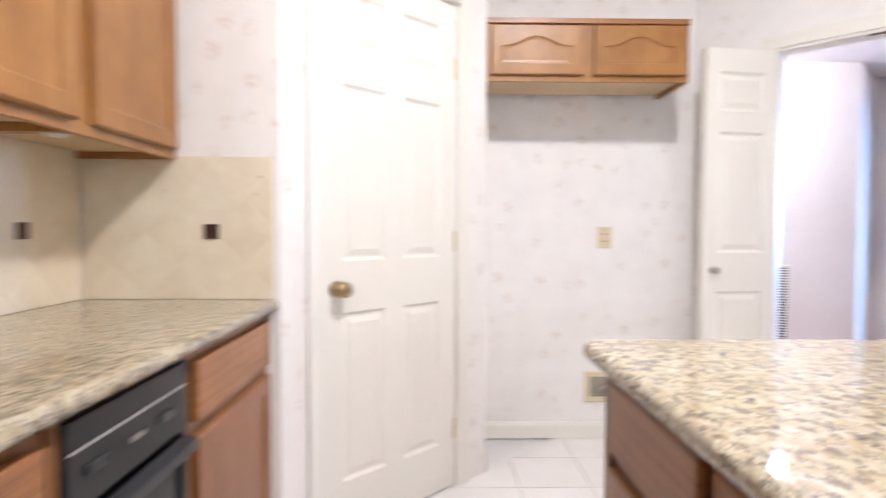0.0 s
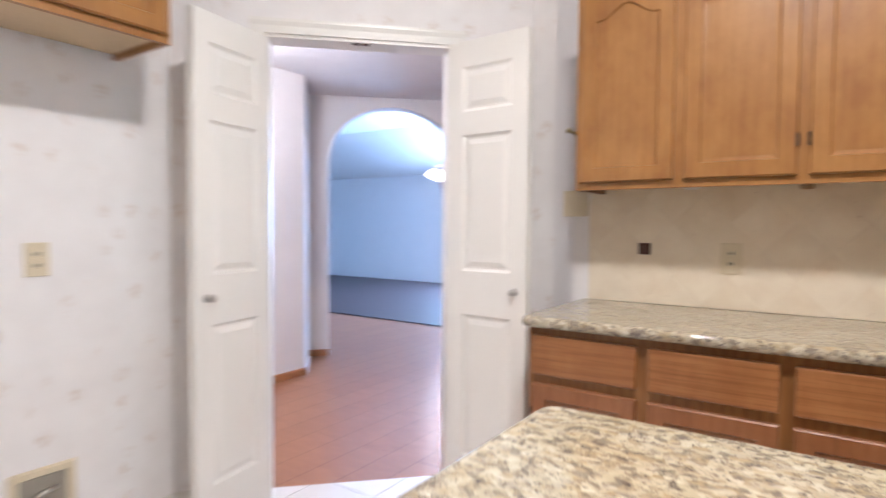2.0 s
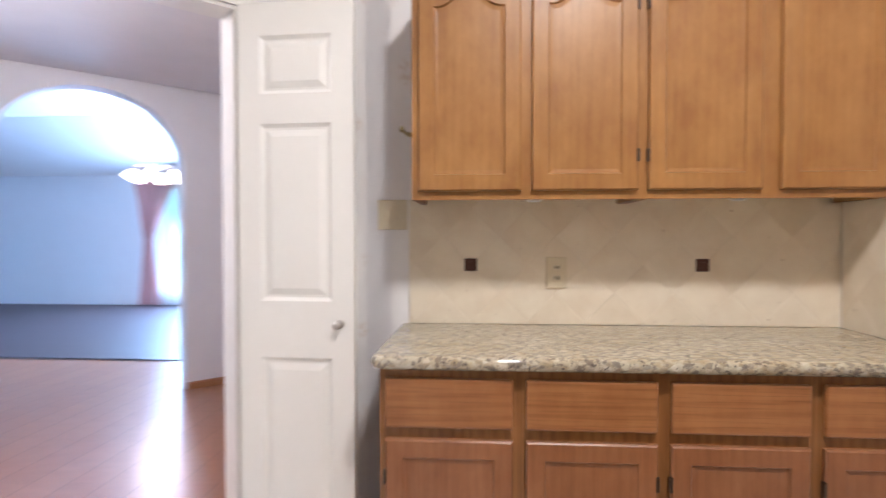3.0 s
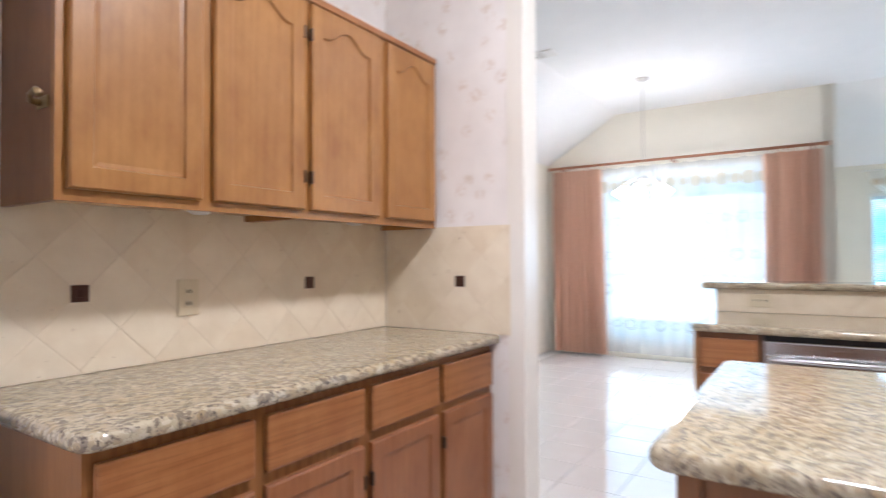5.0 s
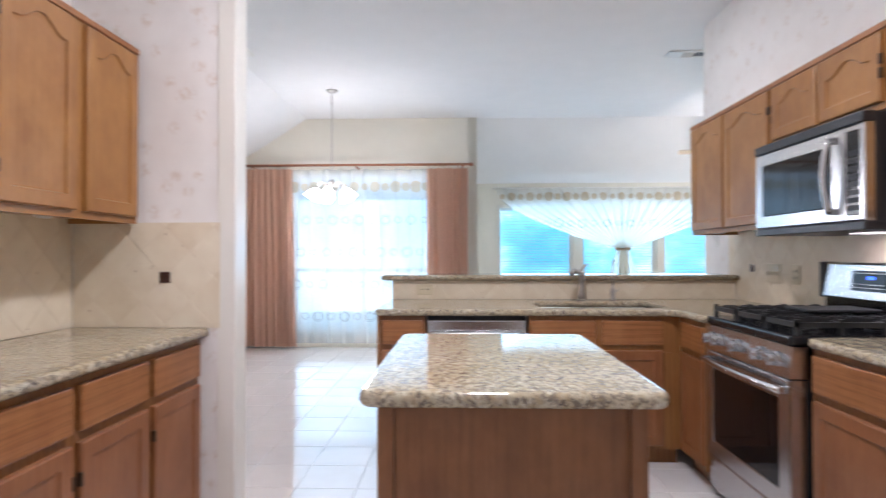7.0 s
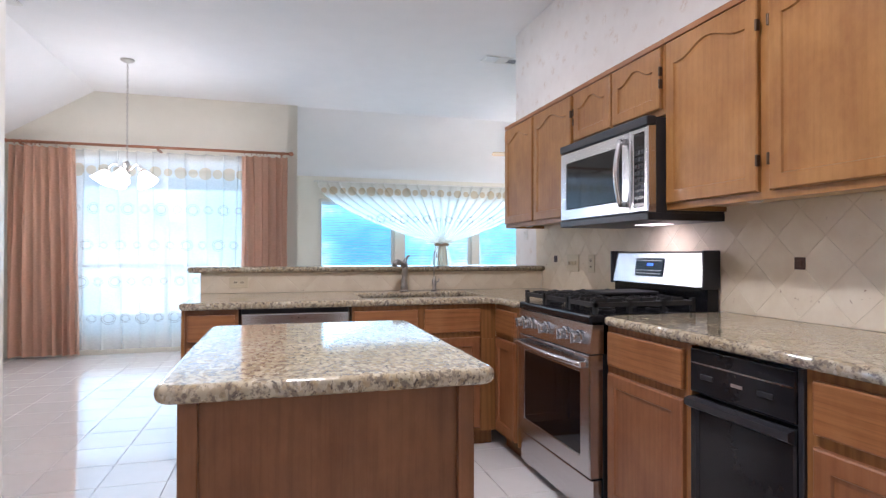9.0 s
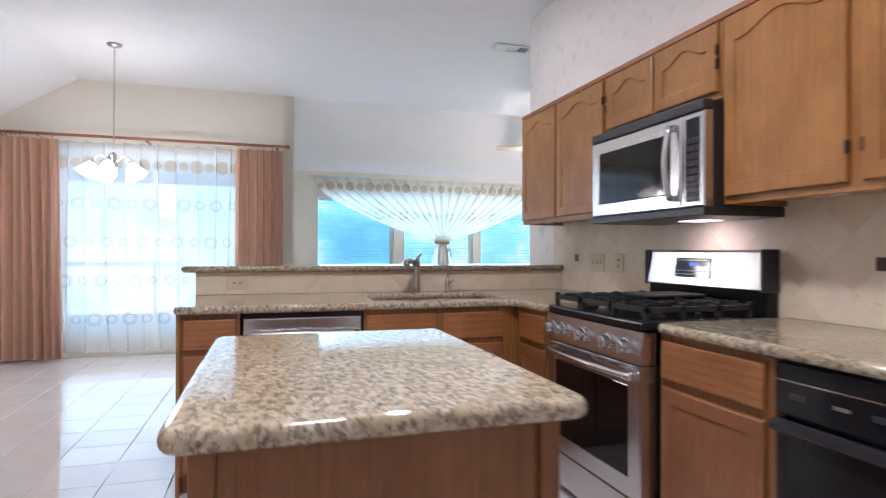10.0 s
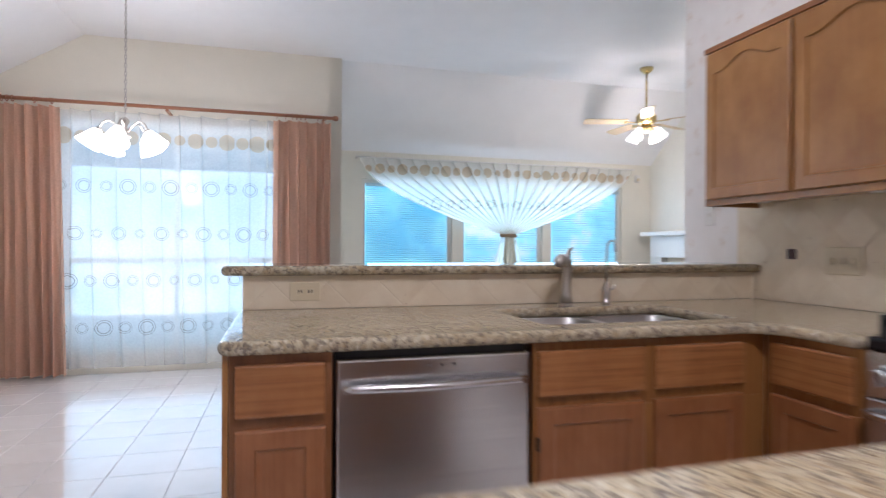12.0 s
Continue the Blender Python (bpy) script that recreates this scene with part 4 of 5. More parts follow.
def window(name, m, w, h, label, rails=(), mullions=()):
    """A window: local x along, y outwards, z up from its sill."""
    r = thing(name, m, label, "window", kind="structure")
    for x0, x1 in ((0, 0.045), (w - 0.045, w)):
        part("window_frame", block(x0, x1, 0.05, 0.10, 0, h, 0.004), WHITE, r)
    for z0, z1 in ((0, 0.045), (h - 0.045, h)):
        part("window_frame", block(0.0455, w - 0.0455, 0.05, 0.10, z0, z1, 0.004), WHITE, r)
    for z in rails:
        part("rail", block(0.0455, w - 0.0455, 0.052, 0.098, z - 0.025, z + 0.025, 0.004), WHITE, r)
    for x in mullions:
        part("mullion", block(x - 0.02, x + 0.02, 0.053, 0.097, 0.046, h - 0.046, 0.004), WHITE, r)
    g = part("pane", block(0.04, w - 0.04, 0.073, 0.077, 0.04, h - 0.04), GLASS, r)
    g.visible_shadow = False
    part("window_sill", block(-0.02, w + 0.02, -0.03, 0.05, -0.02, 0.0, 0.005), WHITE, r)
    return r


window("window_1", pose(4.22, -3.75, 0.17, 0, 0, 180), 1.86, 1.98, "large white-framed breakfast window", rails=(0.86,), mullions=(0.93,))
spans = ((1.42, 0.292), (0.166, -0.942), (-1.047, -2.121))
for i, (a, b) in enumerate(spans):
    window("window_%d" % (i + 2), pose(a, -4.73, 0.75, 0, 0, 180), a - b, 1.235, "white-framed living room window with blinds")
window("window_5", pose(11.3, 8.5, 0.25, 0, 0, -90), 2.3, 1.9, "white-framed far room window", mullions=(1.15,))
SLAT = cloth("white_blind_slat", (0.80, 0.86, 0.88), 0.22, 0.65)
for a, b in spans:
    bl = thing("window_blind", pose(a - 0.05, -4.755, 0.80, 0, 0, 180), "white horizontal slat blind, lowered", "blind", "living room blinds")
    w = a - b - 0.10
    part("head_rail", block(0, w, -0.02, 0.02, 1.10, 1.138, 0.003), SLAT, bl)
    me = None
    n = 45
    for i in range(n):
        if me is None:
            bm = bmesh.new()
            loops(bm, [[(x, -0.0115, -0.005), (x, 0.0, 0.0012), (x, 0.0115, 0.0045), (x, 0.0115, 0.0038), (x, 0.0, 0.0004), (x, -0.0115, -0.0058)] for x in (0.0, w)], True, True, True)
            o = part("slat", bm, SLAT, bl)
            me = o.data
        else:
            o = new("slat", me)
            o.parent = bl
        o.location = (0, 0, 0.02 + i * 0.0242)
    part("bottom_rail", block(0, w, -0.012, 0.012, -0.004, 0.010, 0.003), SLAT, bl)


def outside(name, stops, strength, seed):
    m, t, b = mat(name)
    out = t.nodes["Material Output"]
    v = coords(t, (0.42, 0.42, 0.55), rand=False)
    f = noisef(t, v, 1.4 + seed, 5.0, 0.6)
    em = nd(t, "ShaderNodeEmission", Strength=strength)
    t.links.new(ramp(t, f, stops), em.inputs["Color"])
    t.links.new(em.outputs[0], out.inputs["Surface"])
    return m


OUT = outside("bright_garden_distance", [(0.36, (0.10, 0.52, 0.80)), (0.50, (0.26, 0.80, 1.0)), (0.62, (0.82, 1.0, 1.0))], 1.75, 0.0)
OUTW = outside("bright_patio_distance", [(0.36, (0.34, 0.66, 0.95)), (0.50, (0.60, 0.87, 1.0)), (0.62, (0.95, 1.0, 1.0))], 1.65, 0.3)
tagged(part("backdrop_patio", block(2.01, 11.0, -9.2, -9.1, -0.2, 7.0), OUTW), "bright blurred patio and sky", "backdrop", kind="structure")
tagged(part("backdrop", block(-9.0, 2.0, -9.2, -9.1, -0.2, 7.0), OUT), "bright blurred garden and sky", "backdrop", kind="structure")
tagged(part("backdrop_east", block(15.4, 15.5, -2.0, 16.0, -0.2, 7.0), OUT), "bright blurred sky", "backdrop", kind="structure")
PATIO = plain("patio_paint", (0.62, 0.66, 0.70), 0.8)
pr = thing("patio_cover", pose(0, 0, 0), "pale painted patio cover outside the breakfast window", "patio cover", kind="structure")
part("soffit", block(2.0, 7.5, -7.0, -3.92, 2.46, 2.54), PATIO, pr)
part("slab", block(2.0, 11.0, -9.09, -3.92, -0.199, -0.05), plain("pale_concrete", (0.66, 0.66, 0.64), 0.85, relief=0.002), pr)
part("beam", block(2.0, 7.5, -7.14, -7.005, 2.30, 2.56, 0.01), PATIO, pr)
GRASS = plain("lawn", (0.09, 0.12, 0.05), 0.9, vary=0.3, relief=0.01)
tagged(part("ground", block(-400, 400, -400, 400, -0.32, -0.20), GRASS), "lawn outside the house", "ground", kind="structure")
# Unseen roof and outer walls, added to keep sun and sky out.
ROOF = plain("unseen_roof_sheet", (0.25, 0.22, 0.20), 0.9)
tagged(part("roof", prism([(-3.2, -5.3), (11.9, -5.3), (11.9, 14.6), (-3.2, 14.6)], 3.35, 3.45), ROOF), "unseen roof sheet that keeps sky light out", "roof", kind="structure")
tagged(part("wall_outer_north", block(-3.0, 11.6, 14.4, 14.5, -0.1, 3.35), CREAM), "unseen outer wall that keeps daylight out of gaps", "wall", kind="structure")
tagged(part("wall_outer_west", block(-3.0, -2.9, -5.0, 14.3, -0.1, 3.35), CREAM), "unseen outer wall that keeps daylight out of gaps", "wall", kind="structure")


# ---- curtains ----
def drape(name, xt, xb, zt, zb, y0, folds, amp, material, label, parent=None, nx=110, nz=18, pinch=True, phase=0.0, crease=False, lap=0.0):
    """Pleated cloth between two level lines; xt, xb: its ends at head and hem; lap: how far a pleat folds over."""
    bm = bmesh.new()
    rows = []
    for j in range(nz + 1):
        v = j / nz
        row = []
        for i in range(nx + 1):
            u = i / nx
            x = (xt[0] + (xt[1] - xt[0]) * u) * (1 - v) + (xb[0] + (xb[1] - xb[0]) * u) * v
            ph = 2 * math.pi * folds * u + phase + 1.5 * math.sin(5.1 * u + 1.3 * v + phase) + 0.9 * math.sin(13 * u + 0.6 * v)
            a = amp * (0.55 + 0.45 * v) * (1.0 + 0.35 * math.sin(9 * u + 1))
            y = y0 + a * math.sin(ph) + 0.25 * a * math.sin(2.3 * ph + 1)
            if crease:
                y = y0 + a * (1.0 - 2.0 * abs(math.sin(0.5 * ph)) ** 0.8) + 0.2 * a * math.sin(1.7 * ph + 1 + v)
            zz = zt + (zb - zt) * v
            if pinch and v < 0.08:
                zz += 0.012 * max(0.0, math.sin(ph)) * (1 - v / 0.08)
            row.append((x + (lap * (1.0 - 0.35 * v) * math.sin(ph) if lap else 0.004 * math.sin(ph * 1.7 + v * 3)), y, zz))
        rows.append(row)
    loops(bm, rows, False)
    ob = part(name, bm, material, parent, smooth=True)
    if parent is None:
        tagged(ob, label, "curtain")
    return ob


def ring_pattern(t, v, c, zd=2.14, zcut=1.98, clear=0.47, rad=1.12, dark=0.75):
    """Rows of embroidered rings, with beige filled discs in the heading row."""
    sep = t.nodes.new("ShaderNodeSeparateXYZ")
    t.links.new(v, sep.inputs[0])

    def mth(op, a, b=None, c2=None):
        n = t.nodes.new("ShaderNodeMath")
        n.operation = op
        for i, q in enumerate((a, b, c2)):
            if q is None:
                continue
            if isinstance(q, (int, float)):
                n.inputs[i].default_value = q
            else:
                t.links.new(q, n.inputs[i])
        return n.outputs[0]

    def rows(zmid, pitch, px, off):
        row = mth("ROUND", mth("DIVIDE", mth("SUBTRACT", sep.outputs[2], zmid), pitch))
        dz = mth("SUBTRACT", mth("SUBTRACT", sep.outputs[2], zmid), mth("MULTIPLY", row, pitch))
        sx = mth("ADD", mth("DIVIDE", sep.outputs[0], px), mth("MULTIPLY", row, off))
        cell = mth("ROUND", sx)
        odd = mth("SINE", mth("ADD", mth("MULTIPLY", cell, 12.9898), mth("MULTIPLY", row, 4.31)))
        dx = mth("MULTIPLY", mth("ADD", mth("SUBTRACT", sx, cell), mth("MULTIPLY", odd, 0.04)), px)
        alt = mth("ABSOLUTE", mth("MODULO", cell, 2.0))
        rad = mth("ADD", mth("ADD", 0.046, mth("MULTIPLY", alt, 0.018)), mth("MULTIPLY", odd, 0.006))
        d = mth("SQRT", mth("ADD", mth("MULTIPLY", dx, dx), mth("MULTIPLY", dz, dz)))
        return mth("DIVIDE", d, rad), row

    d, row = rows(1.70, 0.425, 0.175, 0.37)
    r1 = mth("LESS_THAN", mth("ABSOLUTE", mth("SUBTRACT", d, 0.72)), 0.06)
    r2 = mth("LESS_THAN", mth("ABSOLUTE", mth("SUBTRACT", d, 1.0)), 0.045)
    low = mth("LESS_THAN", sep.outputs[2], 1.95)
    ring = mth("MULTIPLY", mth("MAXIMUM", r1, r2), low)
    d2, row2 = rows(zd, 4.0, 0.135, 0.0)
    disc = mth("MULTIPLY", mth("LESS_THAN", d2, rad), mth("GREATER_THAN", sep.outputs[2], zcut))
    c = mixc(t, mth("MULTIPLY", ring, 0.8), c, (0.20, 0.17, 0.14))
    c = mixc(t, mth("MULTIPLY", disc, dark), c, (0.46, 0.32, 0.17))
    alpha = mth("MULTIPLY", mth("SUBTRACT", 1.0, mth("MAXIMUM", mth("MULTIPLY", ring, 0.6), mth("MULTIPLY", disc, 0.6))), clear)
    return c, alpha


SHEER = cloth("cream_sheer", (0.86, 0.85, 0.82), 0.4, patt=ring_pattern)
DRAPE = cloth("rose_brown_drape", (0.70, 0.455, 0.335), 0.03, 0.22)
drape("sheer_curtain", (4.26, 2.34), (4.22, 2.36), 2.365, 0.07, -3.64, 11, 0.030, SHEER, "cream sheer curtain embroidered with rings", nx=340, crease=True, lap=0.040)
drape("drape_curtain", (4.80, 4.20), (4.84, 4.12), 2.365, 0.035, -3.56, 8, 0.068, DRAPE, "rose-brown pleated drape gathered beside the window", nx=240, crease=True, lap=0.020)
drape("drape_curtain", (2.40, 1.875), (2.42, 1.86), 2.365, 0.035, -3.56, 7, 0.068, DRAPE, "rose-brown pleated drape gathered beside the window", nx=220, phase=1.0, crease=True, lap=0.020)
RODWOOD = plain("reddish_wood_rod", (0.36, 0.15, 0.075), 0.4, vary=0.12, scale=(6, 30, 30))
rod = thing("curtain_rod", pose(0, 0, 0), "reddish wooden curtain rod with rings and round finials", "curtain rod")
part("rod", tube([(4.83, -3.53, 2.410), (1.86, -3.53, 2.410)], 0.0165, 14), RODWOOD, rod, smooth=True)
for x in (4.85, 1.835):
    b = part("finial", lathe([(0.010, -0.03), (0.022, -0.02), (0.027, 0), (0.022, 0.02), (0.010, 0.03)], 14), RODWOOD, rod, smooth=True)
    b.matrix_local = pose(x, -3.53, 2.410, 0, 90, 0)
for x in (4.70, 3.33, 1.95):
    part("bracket", block(x - 0.012, x + 0.012, -3.748, -3.515, 2.375, 2.396, 0.003), RODWOOD, rod)
for x in [4.76, 4.70, 4.64, 4.60, 4.56, 4.52, 4.36, 4.23, 2.38, 2.30, 2.24, 2.20, 2.16, 2.12, 2.00, 1.93]:
    pts = [(x, -3.53 + 0.025 * math.cos(a), 2.404 + 0.025 * math.sin(a)) for a in [2 * math.pi * k / 14 for k in range(15)]]
    part("ring", tube(pts, 0.004, 6), RODWOOD, rod, smooth=True)


def valance():
    """A swag gathered to a tie, its tail hanging below."""
    tie = Vector((-0.41, -4.60, 1.33))
    r = thing("swag_curtain", pose(0, 0, 0), "cream sheer swag with beige discs gathered by a central tie", "curtain")
    bm = bmesh.new()
    rows, nx, nv = [], 330, 26
    for j in range(nv + 1):
        v = j / nv
        row = []
        for i in range(nx + 1):
            u = i / nx
            x0 = 1.46 + (-2.20 - 1.46) * u
            side = abs(2 * u - 1)
            gx = v ** (1.0 + 0.55 * side)
            gz = v ** (1.0 - 0.12 * side)
            x = x0 + (tie.x + (0.5 - u) * 0.16 - x0) * gx
            top = 2.225 + 0.012 * (1 - side)
            z = top + (tie.z + 0.015 * (1 - side) - top) * gz
            ph = 2 * math.pi * 22 * u + 1.2 * math.sin(7 * u)
            x += (0.012 + 0.052 * min(1.0, v * 2.5) * (1 - v) + 0.006) * math.sin(ph)
            y = -4.62 + (0.018 + 0.030 * math.sin(math.pi * min(1.0, v * 1.1))) * (1.0 - 2.0 * abs(math.sin(0.5 * ph)) ** 0.8) + 0.05 * math.sin(math.pi * min(1, v)) * (1 - side)
            row.append((x, y, z))
        rows.append(row)
    loops(bm, rows, False)
    part("swag", bm, SWAG, r, smooth=True)
    part("valance_rod", tube([(1.50, -4.62, 2.228), (-2.24, -4.62, 2.228)], 0.009, 10), IVORY, r, "white valance rod", smooth=True)
    for x in (1.49, -2.23):
        part("rod_bracket", block(x - 0.008, x + 0.008, -4.7295, -4.61, 2.218, 2.238, 0.002), IVORY, r)
    part("tie_band", tube([(tie.x + 0.10 * math.cos(a), tie.y + 0.045 * math.sin(a), tie.z - 0.012) for a in [2 * math.pi * k / 16 for k in range(17)]], 0.02, 8), TIEB, r, smooth=True)
    for sgn, w0, mt in ((-1, 0.08, SWAG), (1, 0.08, SWAG)):
        drape("tail", (tie.x + sgn * 0.02, tie.x + sgn * 0.09), (tie.x + sgn * 0.03, tie.x + sgn * 0.20), 1.32, 0.95, -4.60, 4, 0.016, mt, "", r, nx=30, nz=8, pinch=False)
    drape("tie_tail", (tie.x - 0.06, tie.x + 0.06), (tie.x - 0.085, tie.x + 0.085), 1.31, 0.95, -4.565, 3, 0.014, TIEB, "", r, nx=24, nz=8, pinch=False)


SWAG = cloth("cream_swag", (0.88, 0.86, 0.80), 0.3, 0.5, lambda t, v, c: ring_pattern(t, v, c, 2.10, 1.95, 0.30, 1.0, 0.75))
TIEB = cloth("beige_tie", (0.46, 0.35, 0.24), 0.02)
valance()


# ---- lamps ----
SHADE = glow("lit_frosted_glass", (1.0, 0.93, 0.84), 5.0)
GOLD = plain("polished_brass", (0.60, 0.46, 0.22), 0.2, metal=1.0)


def bell(parent, m, r=0.062, h=0.10):
    k = part("shade", lathe([(r * 0.35, 0), (r * 0.55, -h * 0.25), (r * 0.75, -h * 0.6), (r, -h), (r * 0.97, -h), (r * 0.70, -h * 0.6), (r * 0.5, -h * 0.25), (r * 0.2, -0.006)], 18), SHADE, parent, "lit frosted glass bell shade", smooth=True)
    k.matrix_local = m
    return k


def chandelier(x, y, zc, drop, arms, label, span=0.21, sc=1.0):
    r = thing("chandelier", pose(x, y, zc), label, "chandelier")
    part("canopy", lathe([(0.065, 0), (0.062, -0.012), (0.03, -0.028), (0.012, -0.034)], 20), NICKEL, r, smooth=True)
    bm = bmesh.new()
    n = int((drop - 0.05) / 0.030)
    for k in range(n):
        z = -0.035 - 0.030 * k - 0.015
        pts = []
        for q in range(9):
            a = 2 * math.pi * q / 8
            p = (0.0075 * math.cos(a), 0.021 * math.sin(a))
            pts.append((p[0], 0, z + p[1]) if k % 2 else (0, p[0], z + p[1]))
        tube(pts, 0.0028, 5, bm)
    part("chain", bm, NICKEL, r)
    part("stem", lathe([(0.008, 0), (0.020, -0.012), (0.028, -0.035), (0.014, -0.055), (0.013, -0.09), (0.030, -0.115), (0.036, -0.14), (0.020, -0.165), (0.010, -0.19), (0.014, -0.20), (0.003, -0.215)], 18, at=(0, 0, -drop)), NICKEL, r, smooth=True)
    for k in range(arms):
        a = 2 * math.pi * k / arms + 0.3
        c, sn = math.cos(a), math.sin(a)
        prof = [(0.015, -0.10), (0.06, -0.055), (span * 0.6, -0.03), (span * 0.85, -0.05), (span, -0.095)]
        arm = part("arm", tube([(q * c * sc, q * sn * sc, -drop + z) for q, z in prof], 0.007, 8), NICKEL, r, smooth=True)
        part("holder", lathe([(0.012, 0.012), (0.022, 0), (0.022, -0.02)], 12, at=(span * c * sc, span * sn * sc, -drop - 0.10)), NICKEL, arm, smooth=True)
        lean = Matrix.Rotation(a, 4, "Z") @ Matrix.Rotation(radians(-32), 4, "Y")
        bell(arm, Matrix.Translation((span * c * sc, span * sn * sc, -drop - 0.112)) @ lean, 0.086, 0.125)


chandelier(3.40, -2.45, H, 0.99, 5, "nickel five-arm chandelier with lit bell shades on a chain", 0.165)
chandelier(8.60, 6.92, H, 0.86, 6, "six-arm chandelier with lit bell shades", 0.26)


def ceiling_fan(x, y):
    r = thing("ceiling_fan", pose(x, y, H), "brass ceiling fan with wooden blades and four lit shades", "ceiling fan")
    part("canopy", lathe([(0.07, 0), (0.066, -0.025), (0.03, -0.055), (0.014, -0.06)], 20), GOLD, r, smooth=True)
    part("downrod", lathe([(0.011, -0.055), (0.011, -0.47)], 12), GOLD, r, smooth=True)
    part("motor", lathe([(0.03, -0.46), (0.085, -0.48), (0.105, -0.51), (0.105, -0.56), (0.08, -0.59), (0.05, -0.60)], 24), GOLD, r, smooth=True)
    for k in range(5):
        a = radians(-16 + 72 * k)
        bm = bmesh.new()
        out = rounded([(0.20, -0.055), (0.66, -0.068), (0.66, 0.068), (0.20, 0.055)], [0.02, 0.05, 0.05, 0.02])
        lo = [bm.verts.new((px, py, -0.003 + py * 0.2)) for px, py in out]
        hi = [bm.verts.new((px, py, 0.003 + py * 0.2)) for px, py in out]
        bm.faces.new(lo[::-1])
        bm.faces.new(hi)
        for i in range(len(out)):
            j = (i + 1) % len(out)
            bm.faces.new((lo[i], lo[j], hi[j], hi[i]))
        b = part("blade", bm, BLADE, r, "pale wooden blade")
        b.matrix_local = pose(0, 0, -0.565, 0, 0, math.degrees(a))
        part("blade_iron", block(0.08, 0.24, -0.016, 0.016, -0.012, -0.005, 0.002), GOLD, b)
    part("light_hub", lathe([(0.05, -0.60), (0.055, -0.64), (0.035, -0.67), (0.01, -0.69)], 18), GOLD, r, smooth=True)
    for k in range(4):
        a = math.pi / 2 * k + 0.4
        c, sn = math.cos(a), math.sin(a)
        arm = part("arm", tube([(0.03 * c, 0.03 * sn, -0.63), (0.09 * c, 0.09 * sn, -0.625), (0.125 * c, 0.125 * sn, -0.655)], 0.008, 8), GOLD, r, smooth=True)
        m = Matrix.Translation((0.125 * c, 0.125 * sn, -0.655)) @ Matrix.Rotation(a, 4, "Z") @ Matrix.Rotation(radians(-28), 4, "Y")
        bell(arm, m, 0.062, 0.11)


BLADE = plain("pale_wood_blade", (0.50, 0.36, 0.19), 0.4, vary=0.1)
ceiling_fan(-1.37, -3.14)
k = thing("ceiling_light", pose(1.84, 2.15, H), "round flush ceiling light with a frosted dome", "ceiling light")
part("pan", lathe([(0.19, 0), (0.19, -0.03), (0.17, -0.045)], 28), NICKEL, k, smooth=True)
part("dome", lathe([(0.175, -0.046), (0.165, -0.075), (0.12, -0.10), (0.02, -0.115)], 28), glow("lit_dome", (1.0, 0.94, 0.88), 3.0), k, smooth=True)
k = thing("ceiling_light", pose(3.32, 4.82, 2.44), "round flush hall light with a frosted dome", "ceiling light")
part("pan", lathe([(0.14, 0), (0.14, -0.03), (0.12, -0.04)], 24), NICKEL, k, smooth=True)
part("dome", lathe([(0.13, -0.041), (0.12, -0.08), (0.08, -0.115), (0.02, -0.125)], 24), glow("lit_hall_dome", (1.0, 0.92, 0.90), 8.0), k, smooth=True)


k = thing("recessed_light", pose(1.10, -0.19, H), "round white recessed ceiling light, lit", "ceiling light")
part("trim_ring", lathe([(0.085, 0), (0.085, -0.006), (0.064, -0.010), (0.060, -0.004)], 28), IVORY, k, smooth=True)
part("lens", lathe([(0.060, -0.0045), (0.03, -0.007), (0.002, -0.008)], 28), glow("lit_recessed_lens", (1.0, 0.95, 0.92), 4.0), k, "lit lens", smooth=True)


# ---- small fixtures ----
def ceiling_vent(x, y, rz, w=0.36, d=0.16):
    r = thing("ceiling_vent", pose(x, y, H, 0, 0, rz), "white louvred ceiling vent", "vent")
    part("frame", framed_flat(w, d), IVORY, r)
    # Grey plate whose colour stands for the shade behind the slats.
    part("backing", block(-w / 2 + 0.02, w / 2 - 0.02, -d / 2 + 0.02, d / 2 - 0.02, -0.006, -0.003), plain("vent_gap_shade", (0.22, 0.23, 0.25), 0.6), r)
    third = (w - 0.044) / 3
    for i, tilt in enumerate((38, 0, -38)):
        x0 = -w / 2 + 0.022 + i * third
        if tilt:
            for q in range(5):
                o = part("slat", block(-0.011, 0.011, -d / 2 + 0.021, d / 2 - 0.021, -0.001, 0.001), IVORY, r)
                o.matrix_local = pose(x0 + third * (q + 0.5) / 5, 0, -0.012, 0, tilt, 0)
        else:
            for q in range(6):
                o = part("slat", block(x0 + 0.003, x0 + third - 0.003, -0.010, 0.010, -0.001, 0.001), IVORY, r)
                o.matrix_local = pose(0, -d / 2 + 0.03 + q * (d - 0.06) / 5, -0.012, 35, 0, 0)
    for q in (-1, 1):
        part("divider", block(q * third / 2 - 0.003, q * third / 2 + 0.003, -d / 2 + 0.021, d / 2 - 0.021, -0.016, -0.006), IVORY, r)


def framed_flat(w, d):
    bm = bmesh.new()
    for x0, x1, y0, y1 in ((-w / 2, w / 2, -d / 2, -d / 2 + 0.02), (-w / 2, w / 2, d / 2 - 0.02, d / 2), (-w / 2, -w / 2 + 0.02, -d / 2 + 0.0201, d / 2 - 0.0201), (w / 2 - 0.02, w / 2, -d / 2 + 0.0201, d / 2 - 0.0201)):
        box(bm, x0, x1, y0, y1, -0.014, -0.001)
    return bm


ceiling_vent(-0.10, -1.42, 0)
ceiling_vent(3.98, -1.23, 0, 0.26)


